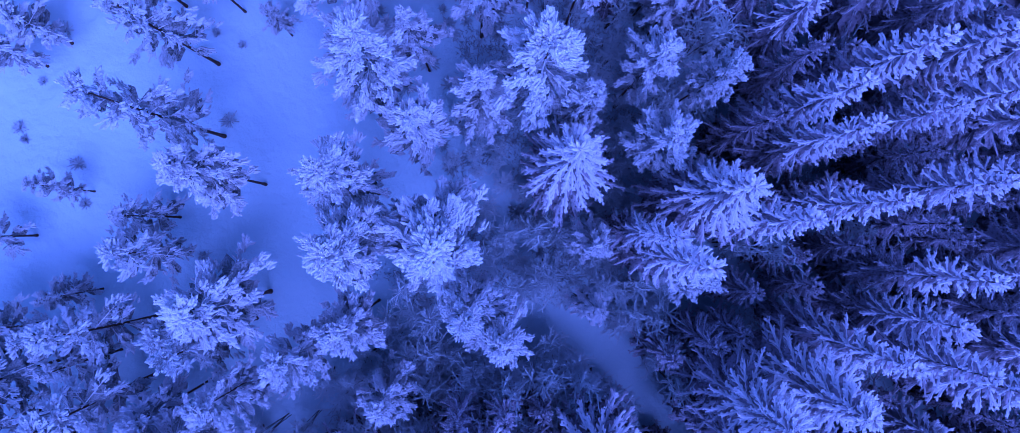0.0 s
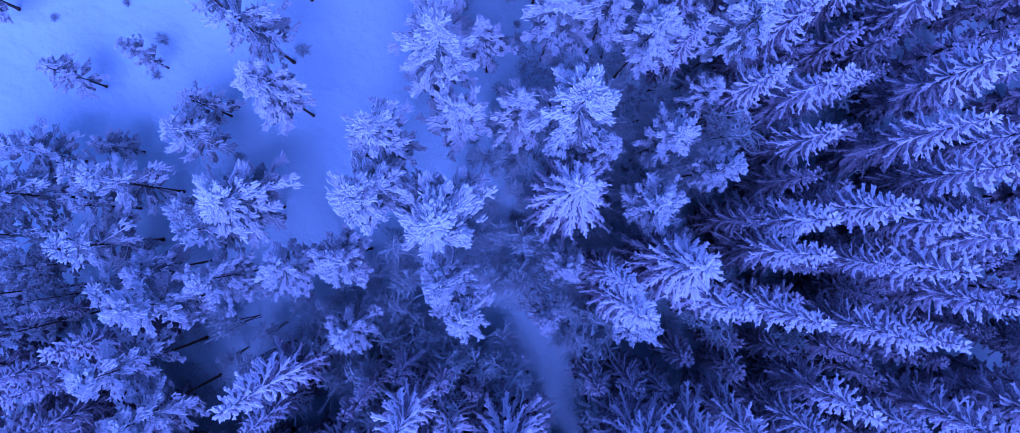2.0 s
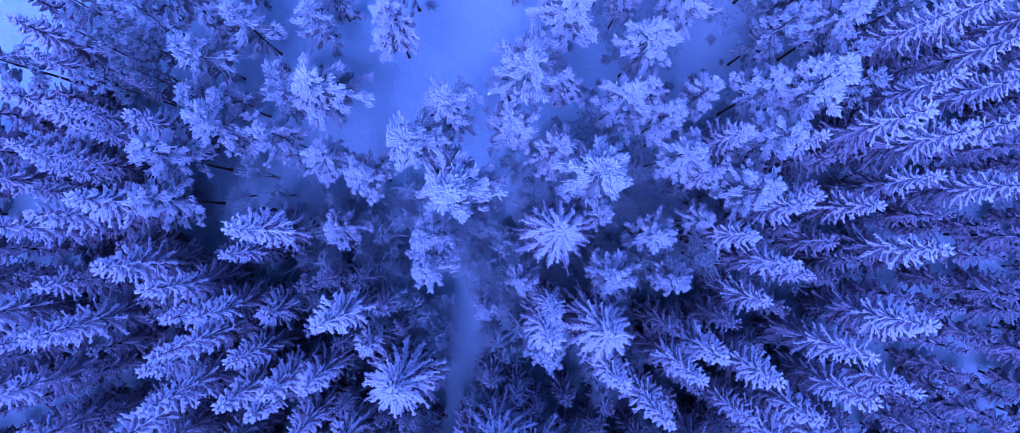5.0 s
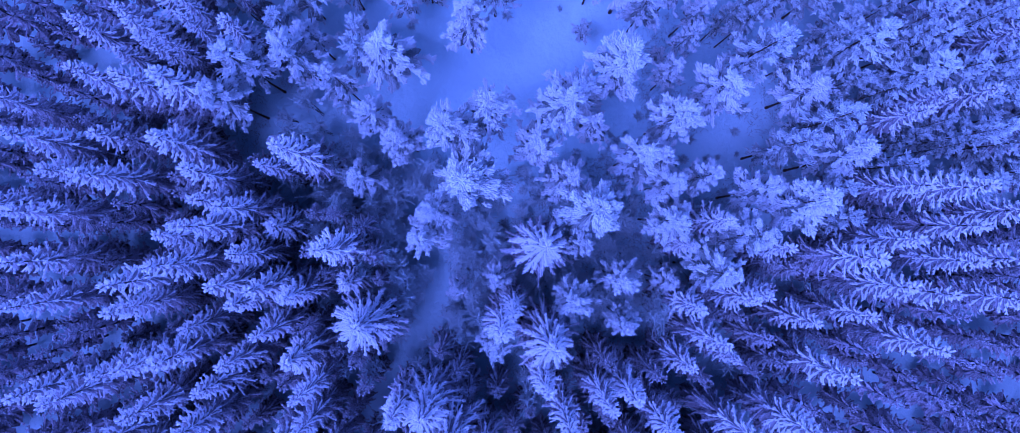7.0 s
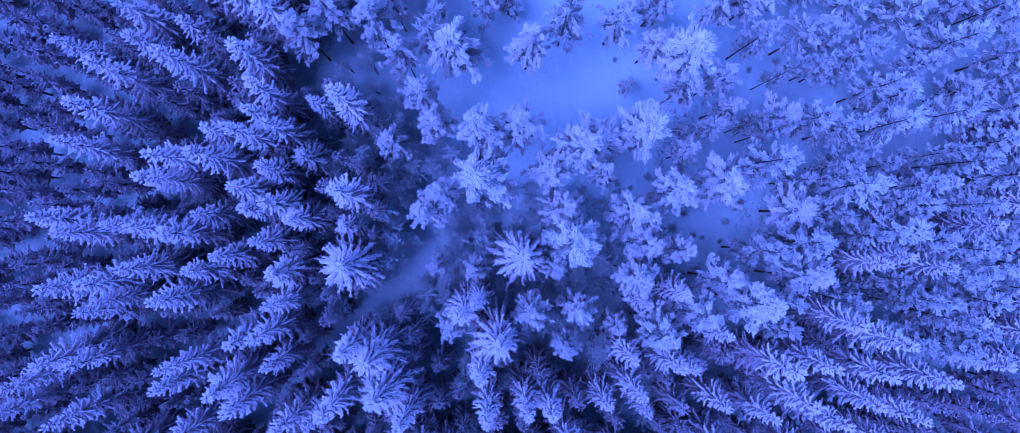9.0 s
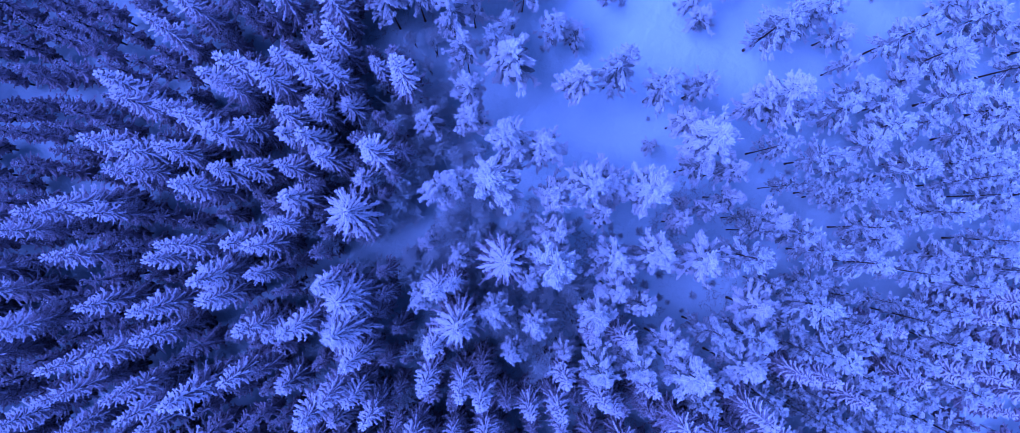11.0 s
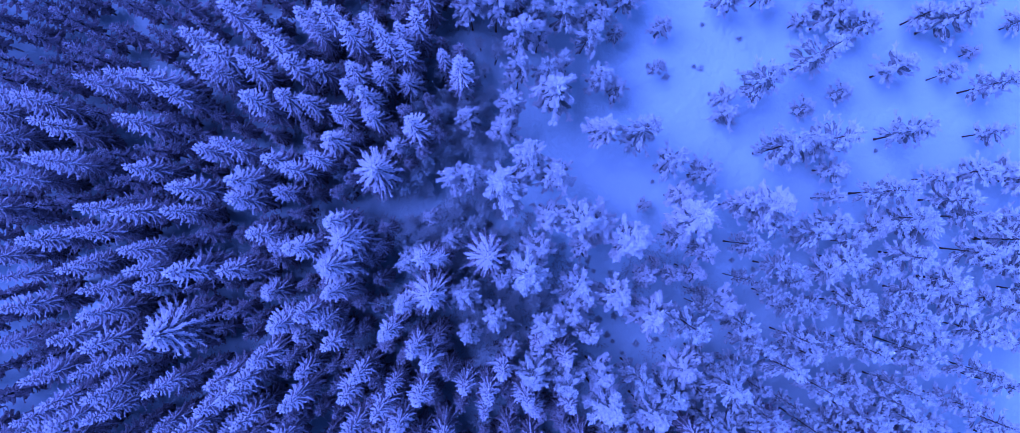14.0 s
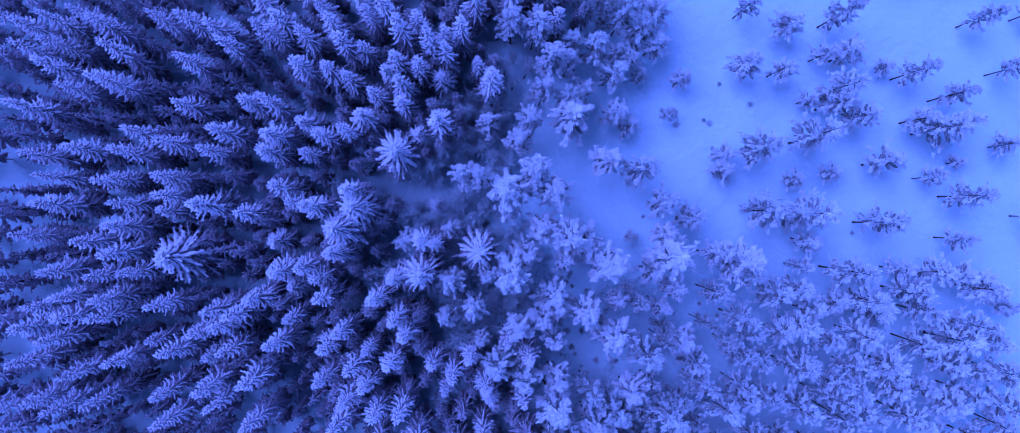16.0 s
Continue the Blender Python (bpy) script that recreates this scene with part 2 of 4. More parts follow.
def pine(seed, height, radius, crown_from, limbs, clusters, shoots, sides, needles, lean=0.3, thick=1.0, spread=0.36, long=1.0):
    """A pine: bare stem, crooked limbs of uneven reach, and knots of stubby frosted tufts along them and their side twigs."""
    rng = np.random.default_rng(seed)
    root = new("pine")
    root["tall"], root["wide"] = height, radius
    pts, rad = stem(rng, height * 0.97, 0.16 * thick, 0.035, lean)
    verts, faces = tube(pts, rad)
    mesh_object("trunk", verts, faces, PINE_BARK, root, "bare brown pine trunk")
    zs = [p[2] for p in pts]
    la, lb, lr, a, b, r = [], [], [], [], [], []
    ia, ib, ir = [], [], []
    lop = rng.uniform(0, 2 * math.pi)
    stub = 0.072 if sides > 3 else 0.088

    def tuft(knot, out, count):
        for q in range(count):
            way = out * rng.uniform(0.6, 1.4) + rng.normal(0, 0.42, 3) + np.array([0, 0, 0.12])
            way /= np.linalg.norm(way)
            start = knot + rng.normal(0, 0.085, 3)
            a.append(start - way * 0.05), b.append(start + way * rng.uniform(0.20, 0.46) * long), r.append(stub * rng.uniform(0.65, 1.15))

    for k in range(limbs):
        u = (k + rng.uniform(0.1, 0.9)) / limbs
        z = height * (crown_from + (0.975 - crown_from) * u)
        axis = np.array([np.interp(z, zs, [p[0] for p in pts]), np.interp(z, zs, [p[1] for p in pts]), z])
        t = k * 2.4 + rng.normal(0, 0.5)
        reach = radius * (0.50 + 0.62 * math.sin(math.pi * min(1.0, 0.25 + 0.60 * u))) * (1 - 0.72 * max(0, u - 0.45) / 0.55)
        reach *= rng.uniform(0.62, 1.18) * (1 + 0.2 * math.cos(t - lop))
        tilt = rng.uniform(-0.25, 0.10) + 0.85 * u ** 3
        out = np.array([math.cos(t) * math.cos(tilt), math.sin(t) * math.cos(tilt), math.sin(tilt)])
        side = np.array([-math.sin(t), math.cos(t), 0.0])
        bow = rng.normal(0, 0.10)
        tip = axis + out * reach + side * bow * reach
        la.append(axis), lb.append(tip), lr.append(0.055 * thick)
        # Two dark plates beneath each limb imitate the shade there.
        for w in (-0.2, 0.2):
            ia.append(axis + out * reach * 0.15 - (0, 0, 0.25)), ib.append(axis + (out + side * w) * reach * rng.uniform(0.60, 0.85) - (0, 0, 0.32)), ir.append(0.05 + 0.10 * reach)
        for c in range(clusters):
            s = 0.30 + 0.72 * (c + rng.uniform(0.1, 0.9)) / clusters
            spine = axis + (out + side * bow) * reach * min(s, 0.97)
            if rng.random() < 0.65:
                knot = spine + rng.normal(0, 0.05, 3)
            else:
                w = rng.choice((-1, 1)) * rng.uniform(0.3, 1.0) * spread * (1.25 - s) * reach
                knot = spine + side * w + out * abs(w) * 0.7 + np.array([0, 0, rng.uniform(-0.10, 0.12)])
                la.append(spine), lb.append(knot), lr.append(0.026)
            tuft(knot, out, shoots)
    for k in range(2 * clusters):
        t, q = rng.uniform(0, 2 * math.pi), rng.uniform(0.0, 0.36) * radius
        knot = np.array([pts[-1][0] + q * math.cos(t), pts[-1][1] + q * math.sin(t), height * 0.985 - 0.55 * q + rng.uniform(-0.25, 0.1)])
        tuft(knot, np.array([math.cos(t), math.sin(t), 0.5]), shoots)
    verts, faces = sprigs(la, lb, lr, 3, 0.03, (1.0, 0.7))
    mesh_object("limb_frame", verts, faces, LIMB, root, "crooked brown pine limbs")
    verts, faces = sprigs(ia, ib, ir, 4, -0.02, (0.5, 1.0), 0.3)
    mesh_object("inner_crown", verts, faces, UNDER, root, "green inner pine needles, thinly frosted and darkened for shade under the limbs")
    verts, faces = sprigs(a, b, r, sides, 0.02, (0.7, 1.0), 1.0, 0.72)
    mesh_object("crown", verts, faces, needles, root, "broken crown of stubby frosted needle tufts")
    return root


def birch(seed, height, radius, stems, twigs):
    """A leafless young birch: thin stems that fan out into fine frosted twigs."""
    rng = np.random.default_rng(seed)
    root = new("young_birch")
    root["tall"], root["wide"] = height, radius
    sa, sb, sr, a, b, r = [], [], [], [], [], []
    for k in range(stems):
        t = rng.uniform(0, 2 * math.pi)
        foot = np.array([rng.normal(0, 0.12), rng.normal(0, 0.12), -0.1])
        top = np.array([math.cos(t), math.sin(t), 0]) * radius * rng.uniform(0.1, 0.6) + np.array([0, 0, height * rng.uniform(0.75, 1.0)])
        sa.append(foot), sb.append(top), sr.append(0.04)
        for q in range(twigs):
            s = rng.uniform(0.5, 1.0)
            p = foot + (top - foot) * s
            t2 = rng.uniform(0, 2 * math.pi)
            way = np.array([math.cos(t2), math.sin(t2), rng.uniform(0.2, 0.9)])
            l = radius * rng.uniform(0.25, 0.62)
            end = p + way * l
            a.append(p), b.append(end), r.append(0.05)
            for e in range(4):
                f = p + (end - p) * rng.uniform(0.4, 0.95)
                w2 = way * 0.7 + rng.normal(0, 0.6, 3)
                a.append(f), b.append(f + w2 * l * rng.uniform(0.2, 0.42)), r.append(0.036)
    verts, faces = sprigs(sa, sb, sr, 4, 0.0, (1.0, 0.6))
    mesh_object("stem_clump", verts, faces, BARK, root, "thin dark birch stems")
    verts, faces = sprigs(a, b, r, 3, 0.03, (1.0, 0.9))
    mesh_object("twig_crown", verts, faces, TWIG, root, "fine twigs white with frost")
    return root


def low_bush(seed):
    """A small bush half sunk in the snow."""
    rng = np.random.default_rng(seed)
    root = new("low_bush")
    root["tall"], root["wide"] = 0.6, 0.6
    a, b, r = [], [], []
    for k in range(70):
        t, e = rng.uniform(0, 2 * math.pi), rng.uniform(0.1, 1.3)
        way = np.array([math.cos(t) * math.cos(e), math.sin(t) * math.cos(e), math.sin(e)])
        p = way * rng.uniform(0.0, 0.25)
        p[2] -= 0.06
        a.append(p), b.append(p + way * rng.uniform(0.3, 0.6)), r.append(rng.uniform(0.03, 0.06))
    verts, faces = sprigs(a, b, r, 3, 0.02, (1.0, 0.9))
    mesh_object("brushwood", verts, faces, BUSH, root)
    return root


# ---- the ground: one snow sheet with a sunken forest track and drifts ----
TRACK = [(-5.3, -7.1), (0.9, -5.9), (5.2, -6.3), (9.2, -9.4), (14.0, -14.9), (20.1, -19.9), (27.3, -24.6), (38.8, -31.0), (75.0, -52.0)]


def track_distance(x, y):
    best = np.full(np.shape(x), 1e9)
    for (x0, y0), (x1, y1) in zip(TRACK, TRACK[1:]):
        dx, dy = x1 - x0, y1 - y0
        s = np.clip(((x - x0) * dx + (y - y0) * dy) / (dx * dx + dy * dy), 0, 1)
        best = np.minimum(best, np.hypot(x - x0 - s * dx, y - y0 - s * dy))
    return best


def lie(x, y):
    """The height of the snow at a place."""
    z = 0.16 * np.sin(x * 0.21 + 1.3) * np.sin(y * 0.17 + 0.4) + 0.07 * np.sin(x * 0.63 + 2.1 * np.sin(y * 0.31)) + 0.05 * np.sin(y * 0.9 + 1.7 * np.sin(x * 0.4))
    d = track_distance(x, y)
    z = z - 0.28 * np.clip(1.2 - np.maximum(d - 0.5, 0) / 0.8, 0, 1) + 0.08 * np.exp(-((d - 2.3) / 0.5) ** 2)
    return z - 0.06 * np.exp(-((d - 0.75) / 0.22) ** 2)


def ground():
    line = np.concatenate([[-4000, -1200, -500, -260, -180, -130], np.linspace(-105, 105, 300), [130, 180, 260, 500, 1200, 4000]])
    xs, ys = np.meshgrid(line, line)
    zs = lie(xs, ys) * (np.hypot(xs, ys) < 200)
    n = len(line)
    verts = np.stack([xs, ys, zs], -1).reshape(-1, 3)
    i = (np.arange(n - 1)[:, None] * n + np.arange(n - 1)[None]).ravel()
    ob = mesh_object("ground", verts, np.stack([i, i + 1, i + n + 1, i + n], 1), SNOW)
    ob.data.polygons.foreach_set("use_smooth", np.ones(len(ob.data.polygons), dtype=bool))
    tagged(ob, "open snow with soft drifts and a sunken forest track", "snow", kind="structure")


ground()


# ---- planting ----
def plant(protos, places, rng):
    """Sets a tree at each place (x, y, height, crown radius): the kinds in turn, each turned and slightly leaning in its own way."""
    for x, y, h, r in places:
        idle = [q for q in protos if not q.get("planted")]
        p = idle[0] if idle else protos[rng.integers(len(protos))]
        s, w = h / p["tall"], r / p["wide"]
        m = pose(x, y, float(lie(np.float64(x), np.float64(y))) - 0.05, rng.normal(0, 0.7), rng.normal(0, 0.7), rng.uniform(0, 360)) @ Matrix.Diagonal((w, w, s, 1))
        if p.get("planted"):
            copy_thing(p, m).matrix_basis = m
        else:
            p.matrix_basis = m
            p["planted"] = 1


def kinds(group, label, category, made):
    for ob in made:
        tagged(ob, label, category, group)
    return made


RNG = np.random.default_rng(11)
TALL_SPRUCES = kinds("spruces of the forest", "tall narrow spruce, its drooping boughs thick with frost", "tree",
                     [spruce(100 + k, 21.0, 2.2 + 0.1 * k, 0.10, 1.05, 10, 3, 4, SPRUCE, 3) for k in range(6)])
BROAD_SPRUCES = kinds("spruces of the forest", "broad old spruce with long fanned boughs white with frost", "tree",
                      [spruce(150 + k, 23.0, 3.8, 0.20, 1.2, 14, 4, 4, SPRUCE, 3) for k in range(4)])
FAR_SPRUCES = kinds("spruces of the forest", "tall narrow spruce, its drooping boughs thick with frost", "tree",
                    [spruce(200 + k, 21.0, 2.1 + 0.1 * k, 0.14, 1.08, 9, 3, 3, SPRUCE) for k in range(9)])
# Toned down in colour to keep the stand's gaps as dark as shade.
YOUNG_SPRUCES = kinds("young spruces", "young spruce between taller ones, coloured darker as in shade", "tree",
                      [spruce(250 + k, 14.0, 1.9, 0.08, 0.95, 7, 3, 3, SHADE_SPRUCE) for k in range(4)])
FULL_PINES = kinds("pines at the forest edge", "tall pine with a rounded crown heavy with frost", "tree",
                   [pine(300 + k, 19.0, 2.35, 0.50, 42, 9, 12, 4, PINE, 0.3, 0.75, 0.34) for k in range(8)])
FAR_PINES = kinds("pines at the forest edge", "tall pine with a rounded crown heavy with frost", "tree",
                  [pine(400 + k, 19.0, 2.3, 0.46, 40, 7, 9, 3, PINE, 0.3, 0.8, 0.32, 1.2) for k in range(7)])
THIN_PINES = kinds("pines in the clearing", "slender pine with a bare stem and a thin frosted crown", "tree",
                   [pine(500 + k, 12.0, 1.6, 0.35, 28, 5, 6, 3, THIN_PINE, 0.2, 0.65, 0.30, 1.2) for k in range(6)])
SLIM_PINES = kinds("pines in the clearing", "tall slim pine with a bare stem and a frosted crown", "tree",
                   [pine(550 + k, 16.0, 2.1, 0.30, 32, 5, 6, 3, THIN_PINE, 0.3, 0.75, 0.32, 1.2) for k in range(6)])
BIRCHES = kinds("birches by the track", "leafless young birch, its fine twigs white with frost", "tree",
                [birch(600 + k, 7.0, 1.7, 5, 16) for k in range(4)])
BUSHES = kinds("bushes in the snow", "small dark bush half buried in the snow", "bush", [low_bush(700 + k) for k in range(3)])

SPRUCE_STAND_A = [
    (20.2, 9.5, 20.3, 2.4), (8.9, 22.3, 17.6, 2.2), (15.6, 23.5, 15.9, 2.2), (-6.5, -20.7, 19.1, 2.4), (12.2, 20.0, 16.8, 2.3), (9.9, -17.6, 20.4, 2.3), (12.2, -18.3, 20.6, 2.5), (16.7, 16.5, 16.5, 1.9),
    (21.9, 6.6, 18.9, 2.1), (-8.4, -16.1, 17.2, 2.0), (15.3, -17.9, 18.1, 2.2), (-12.3, -23.1, 18.9, 2.8), (26.9, 16.9, 18.5, 2.2), (16.0, 27.0, 18.3, 2.2), (-8.5, -20.7, 20.8, 2.4), (6.1, -23.1, 16.9, 2.3),
    (4.4, -26.5, 20.4, 2.5), (1.5, -21.3, 17.0, 2.3), (-2.0, -19.7, 18.7, 2.5), (-0.3, -30.3, 17.8, 2.4), (11.8, 18.2, 19.2, 2.5), (1.0, 36.1, 17.6, 2.3), (16.5, 12.5, 16.6, 2.5), (17.8, -27.0, 18.3, 2.4),
]
plant(FAR_SPRUCES, SPRUCE_STAND_A, RNG)
SPRUCE_STAND_B = [
    (12.3, -34.0, 18.4, 2.5), (11.0, -31.8, 18.8, 2.4), (-4.6, -24.6, 18.8, 2.5), (-2.5, -27.3, 22.5, 2.6), (-11.1, -37.5, 18.8, 2.5), (-12.6, -32.9, 16.8, 2.5), (16.3, -33.4, 20.3, 2.3), (21.3, -34.7, 20.2, 2.5),
    (10.0, -26.8, 20.0, 2.5), (2.2, -25.2, 16.9, 2.4), (-2.6, -24.1, 21.5, 2.4), (-4.6, -20.7, 24.0, 2.4), (-0.2, -21.9, 18.8, 2.6), (-5.6, -19.4, 20.1, 2.3), (15.7, -24.5, 22.6, 2.2), (29.4, -35.8, 22.2, 2.4),
    (35.1, -38.9, 19.7, 2.4), (24.7, -30.9, 18.1, 2.5), (13.5, -21.4, 17.4, 2.5), (25.1, -23.8, 19.9, 2.4), (19.0, -20.5, 19.7, 2.6), (33.0, -28.2, 21.8, 2.3), (27.8, -27.6, 21.2, 2.5), (38.2, -27.8, 17.5, 2.3),
]
plant(FAR_SPRUCES, SPRUCE_STAND_B, RNG)
SPRUCE_STAND_C = [
    (36.4, -23.6, 20.8, 2.4), (20.1, -15.5, 20.3, 2.3), (17.6, -11.6, 22.5, 2.5), (25.2, -11.1, 13.1, 2.5), (28.2, -1.7, 16.3, 2.3), (23.2, -1.8, 19.1, 2.4), (35.3, -2.2, 19.5, 2.4), (47.8, -8.4, 18.7, 2.4),
    (45.5, -2.3, 18.3, 2.3), (25.8, 3.4, 19.6, 2.5), (28.6, 7.3, 18.4, 2.3), (24.5, 10.6, 18.2, 2.4), (14.6, 14.7, 19.7, 2.3), (-31.1, -19.3, 15.5, 2.6), (-23.7, -15.8, 14.5, 1.0), (-28.2, -19.5, 15.2, 2.2),
    (-19.9, -16.3, 17.0, 2.4), (-22.7, -18.7, 19.4, 1.6), (-27.4, -23.3, 15.5, 2.3), (-24.5, -21.1, 15.3, 2.8), (-20.8, -19.0, 17.9, 1.8), (-24.3, -24.7, 14.8, 2.4), (-22.0, -23.2, 17.2, 2.6), (-19.4, -20.7, 19.4, 1.6),
]
plant(FAR_SPRUCES, SPRUCE_STAND_C, RNG)
SPRUCE_STAND_D = [
    (-19.3, -22.0, 19.4, 1.6), (-23.2, -27.7, 16.7, 2.4), (-20.9, -25.8, 14.5, 2.4), (-16.7, -21.3, 20.4, 2.8), (-17.3, -23.8, 19.5, 2.7), (-18.3, -27.0, 20.4, 2.6), (-18.7, -34.6, 20.4, 2.3), (-15.0, -29.8, 14.0, 2.4),
    (-15.1, -33.2, 20.4, 2.4), (-11.0, -28.2, 20.4, 2.6), (-9.3, -34.2, 20.4, 2.4), (-3.8, -17.7, 13.6, 2.8), (-5.8, -35.3, 20.4, 2.5), (-2.2, -35.7, 20.4, 2.4), (-0.3, -27.8, 20.4, 2.2), (4.1, -37.1, 20.4, 2.6),
    (3.9, -31.9, 19.4, 2.4), (5.1, -35.1, 20.4, 2.7), (4.8, -29.8, 20.4, 2.8), (4.5, -19.7, 18.2, 2.3), (7.8, -30.1, 20.4, 2.7), (9.9, -36.3, 20.4, 2.8), (9.4, -33.4, 20.4, 2.8), (7.7, -25.5, 17.6, 2.7),
]
plant(FAR_SPRUCES, SPRUCE_STAND_D, RNG)
SPRUCE_STAND_E = [
    (7.1, -18.3, 16.8, 2.8), (16.2, -36.6, 20.4, 2.8), (18.3, -38.5, 20.4, 2.5), (21.1, -39.8, 20.4, 2.3), (27.3, -43.5, 20.4, 2.5), (29.0, -45.3, 20.4, 2.5), (31.8, -46.8, 20.4, 2.3), (28.3, -39.8, 20.4, 2.5),
    (34.9, -47.7, 20.4, 2.4), (32.9, -44.4, 20.4, 2.4), (17.0, -21.8, 20.4, 2.7), (36.7, -45.2, 20.4, 2.4), (30.9, -37.4, 20.4, 2.7), (34.9, -42.1, 20.4, 2.6), (22.3, -25.2, 20.4, 2.5), (30.9, -30.3, 20.4, 2.3),
    (40.1, -39.3, 20.4, 2.8), (37.3, -32.0, 20.4, 2.4), (42.4, -34.1, 20.4, 2.6), (30.8, -23.8, 20.4, 2.5), (36.0, -27.0, 17.6, 2.3), (42.2, -30.9, 20.4, 2.3), (19.5, -13.1, 19.8, 2.2), (32.0, -21.9, 20.4, 2.3),
]
plant(FAR_SPRUCES, SPRUCE_STAND_E, RNG)
SPRUCE_STAND_F = [
    (28.9, -18.9, 20.4, 2.9), (44.4, -28.1, 20.4, 2.7), (26.1, -16.0, 17.3, 2.7), (33.9, -20.9, 16.5, 2.7), (38.8, -21.6, 20.4, 2.6), (48.3, -26.2, 20.4, 2.4), (42.4, -21.8, 20.4, 2.9), (40.8, -19.7, 20.4, 2.6),
    (47.6, -21.0, 20.4, 2.8), (43.5, -18.1, 20.2, 2.5), (39.9, -16.2, 20.1, 2.3), (48.1, -17.9, 20.4, 2.2), (51.4, -18.3, 20.4, 2.4), (44.5, -15.1, 20.4, 2.4), (48.9, -15.3, 20.4, 2.7), (54.0, -16.8, 20.4, 2.9),
    (22.7, -6.6, 19.1, 2.8), (26.3, -7.4, 19.0, 2.8), (46.1, -13.4, 20.1, 2.5), (39.4, -11.2, 19.8, 2.4), (52.0, -14.3, 20.4, 2.3), (56.1, -13.6, 20.4, 2.5), (34.7, -7.5, 18.6, 2.5), (29.9, -6.1, 18.6, 2.8),
]
plant(FAR_SPRUCES, SPRUCE_STAND_F, RNG)
SPRUCE_STAND_G = [
    (22.2, -4.2, 18.1, 2.5), (26.8, -4.9, 11.6, 2.5), (44.5, -8.3, 14.5, 2.2), (52.1, -9.8, 20.4, 2.5), (32.5, -5.4, 20.2, 2.6), (37.5, -6.2, 19.8, 2.7), (57.4, -8.9, 20.4, 2.7), (34.7, -5.2, 20.4, 2.5),
    (41.4, -5.4, 19.9, 2.6), (55.5, -6.8, 20.4, 2.6), (51.6, -5.7, 20.4, 2.4), (39.8, -2.8, 13.6, 2.5), (30.7, -0.0, 20.1, 2.3), (40.2, -0.1, 20.4, 2.8), (46.3, 1.0, 20.4, 2.3), (39.9, 2.1, 20.4, 2.2),
    (35.2, 2.1, 19.9, 2.8), (23.5, 3.1, 19.4, 2.1), (37.4, 6.7, 20.4, 2.5), (24.1, 7.4, 20.4, 2.7), (26.8, 10.2, 20.4, 2.7), (28.9, 12.3, 20.4, 2.6), (25.0, 13.6, 20.4, 2.8), (22.2, 15.0, 20.4, 2.8),
]
plant(FAR_SPRUCES, SPRUCE_STAND_G, RNG)
SPRUCE_STAND_H = [
    (22.8, 19.2, 20.4, 2.8), (19.4, 23.4, 20.4, 2.5), (19.0, 30.8, 20.4, 2.7), (15.3, 31.8, 20.4, 2.5), (13.9, 29.0, 20.4, 2.9), (17.6, 38.0, 20.4, 2.5), (11.4, 27.6, 21.5, 2.8), (13.1, 35.0, 20.4, 2.5),
    (14.4, 39.2, 20.4, 2.3), (10.1, 31.0, 20.4, 2.4), (10.7, 36.5, 20.4, 2.6), (11.1, 41.3, 20.4, 2.5), (7.4, 35.4, 22.7, 2.7), (9.8, 49.5, 14.8, 2.5), (6.5, 33.3, 19.9, 2.7), (9.5, 52.9, 13.9, 2.6),
    (5.8, 47.4, 14.1, 2.7), (6.4, 53.3, 15.8, 2.7), (3.8, 54.8, 14.5, 2.2), (1.0, 42.0, 17.0, 2.5), (0.3, 38.6, 16.4, 2.5), (-3.3, 47.3, 14.8, 2.8), (-4.5, 58.2, 13.6, 2.3), (-6.1, 51.8, 14.0, 2.7),
]
plant(FAR_SPRUCES, SPRUCE_STAND_H, RNG)
SPRUCE_STAND_I = [
    (-7.3, 61.2, 14.2, 2.3), (-7.2, 58.5, 16.2, 2.8), (-7.6, 55.9, 13.7, 2.6), (-9.3, 63.5, 13.4, 2.5), (-7.3, 43.3, 14.5, 2.6), (-10.3, 57.9, 15.4, 2.5), (-12.1, 61.4, 15.9, 2.6), (-12.8, 57.2, 15.1, 2.3),
    (-14.4, 59.7, 14.3, 2.7), (-12.4, 51.2, 15.3, 2.4), (-15.5, 55.7, 14.1, 2.3), (-15.0, 52.8, 16.3, 2.6), (-17.2, 57.7, 14.8, 2.3),
]
plant(FAR_SPRUCES, SPRUCE_STAND_I, RNG)
NEAR_SPRUCE_STAND_A = [
    (13.3, -11.6, 20.5, 2.4), (7.5, 0.3, 21.8, 1.7), (8.9, -1.1, 23.5, 2.3), (16.9, 5.3, 20.3, 2.3), (2.3, -13.1, 13.9, 2.3), (11.5, 14.1, 17.9, 2.4), (-8.5, -13.8, 22.9, 2.6), (-0.3, -12.7, 23.1, 2.7),
    (17.7, 1.9, 21.9, 2.1), (14.7, 0.8, 20.1, 2.2), (1.9, -17.3, 18.2, 2.5), (16.7, 7.4, 18.7, 2.4), (1.0, -18.9, 18.5, 2.4), (19.0, -5.5, 19.7, 2.3), (6.9, 15.5, 16.5, 1.7), (5.7, 18.2, 17.2, 2.5),
]
plant(TALL_SPRUCES, NEAR_SPRUCE_STAND_A, RNG)
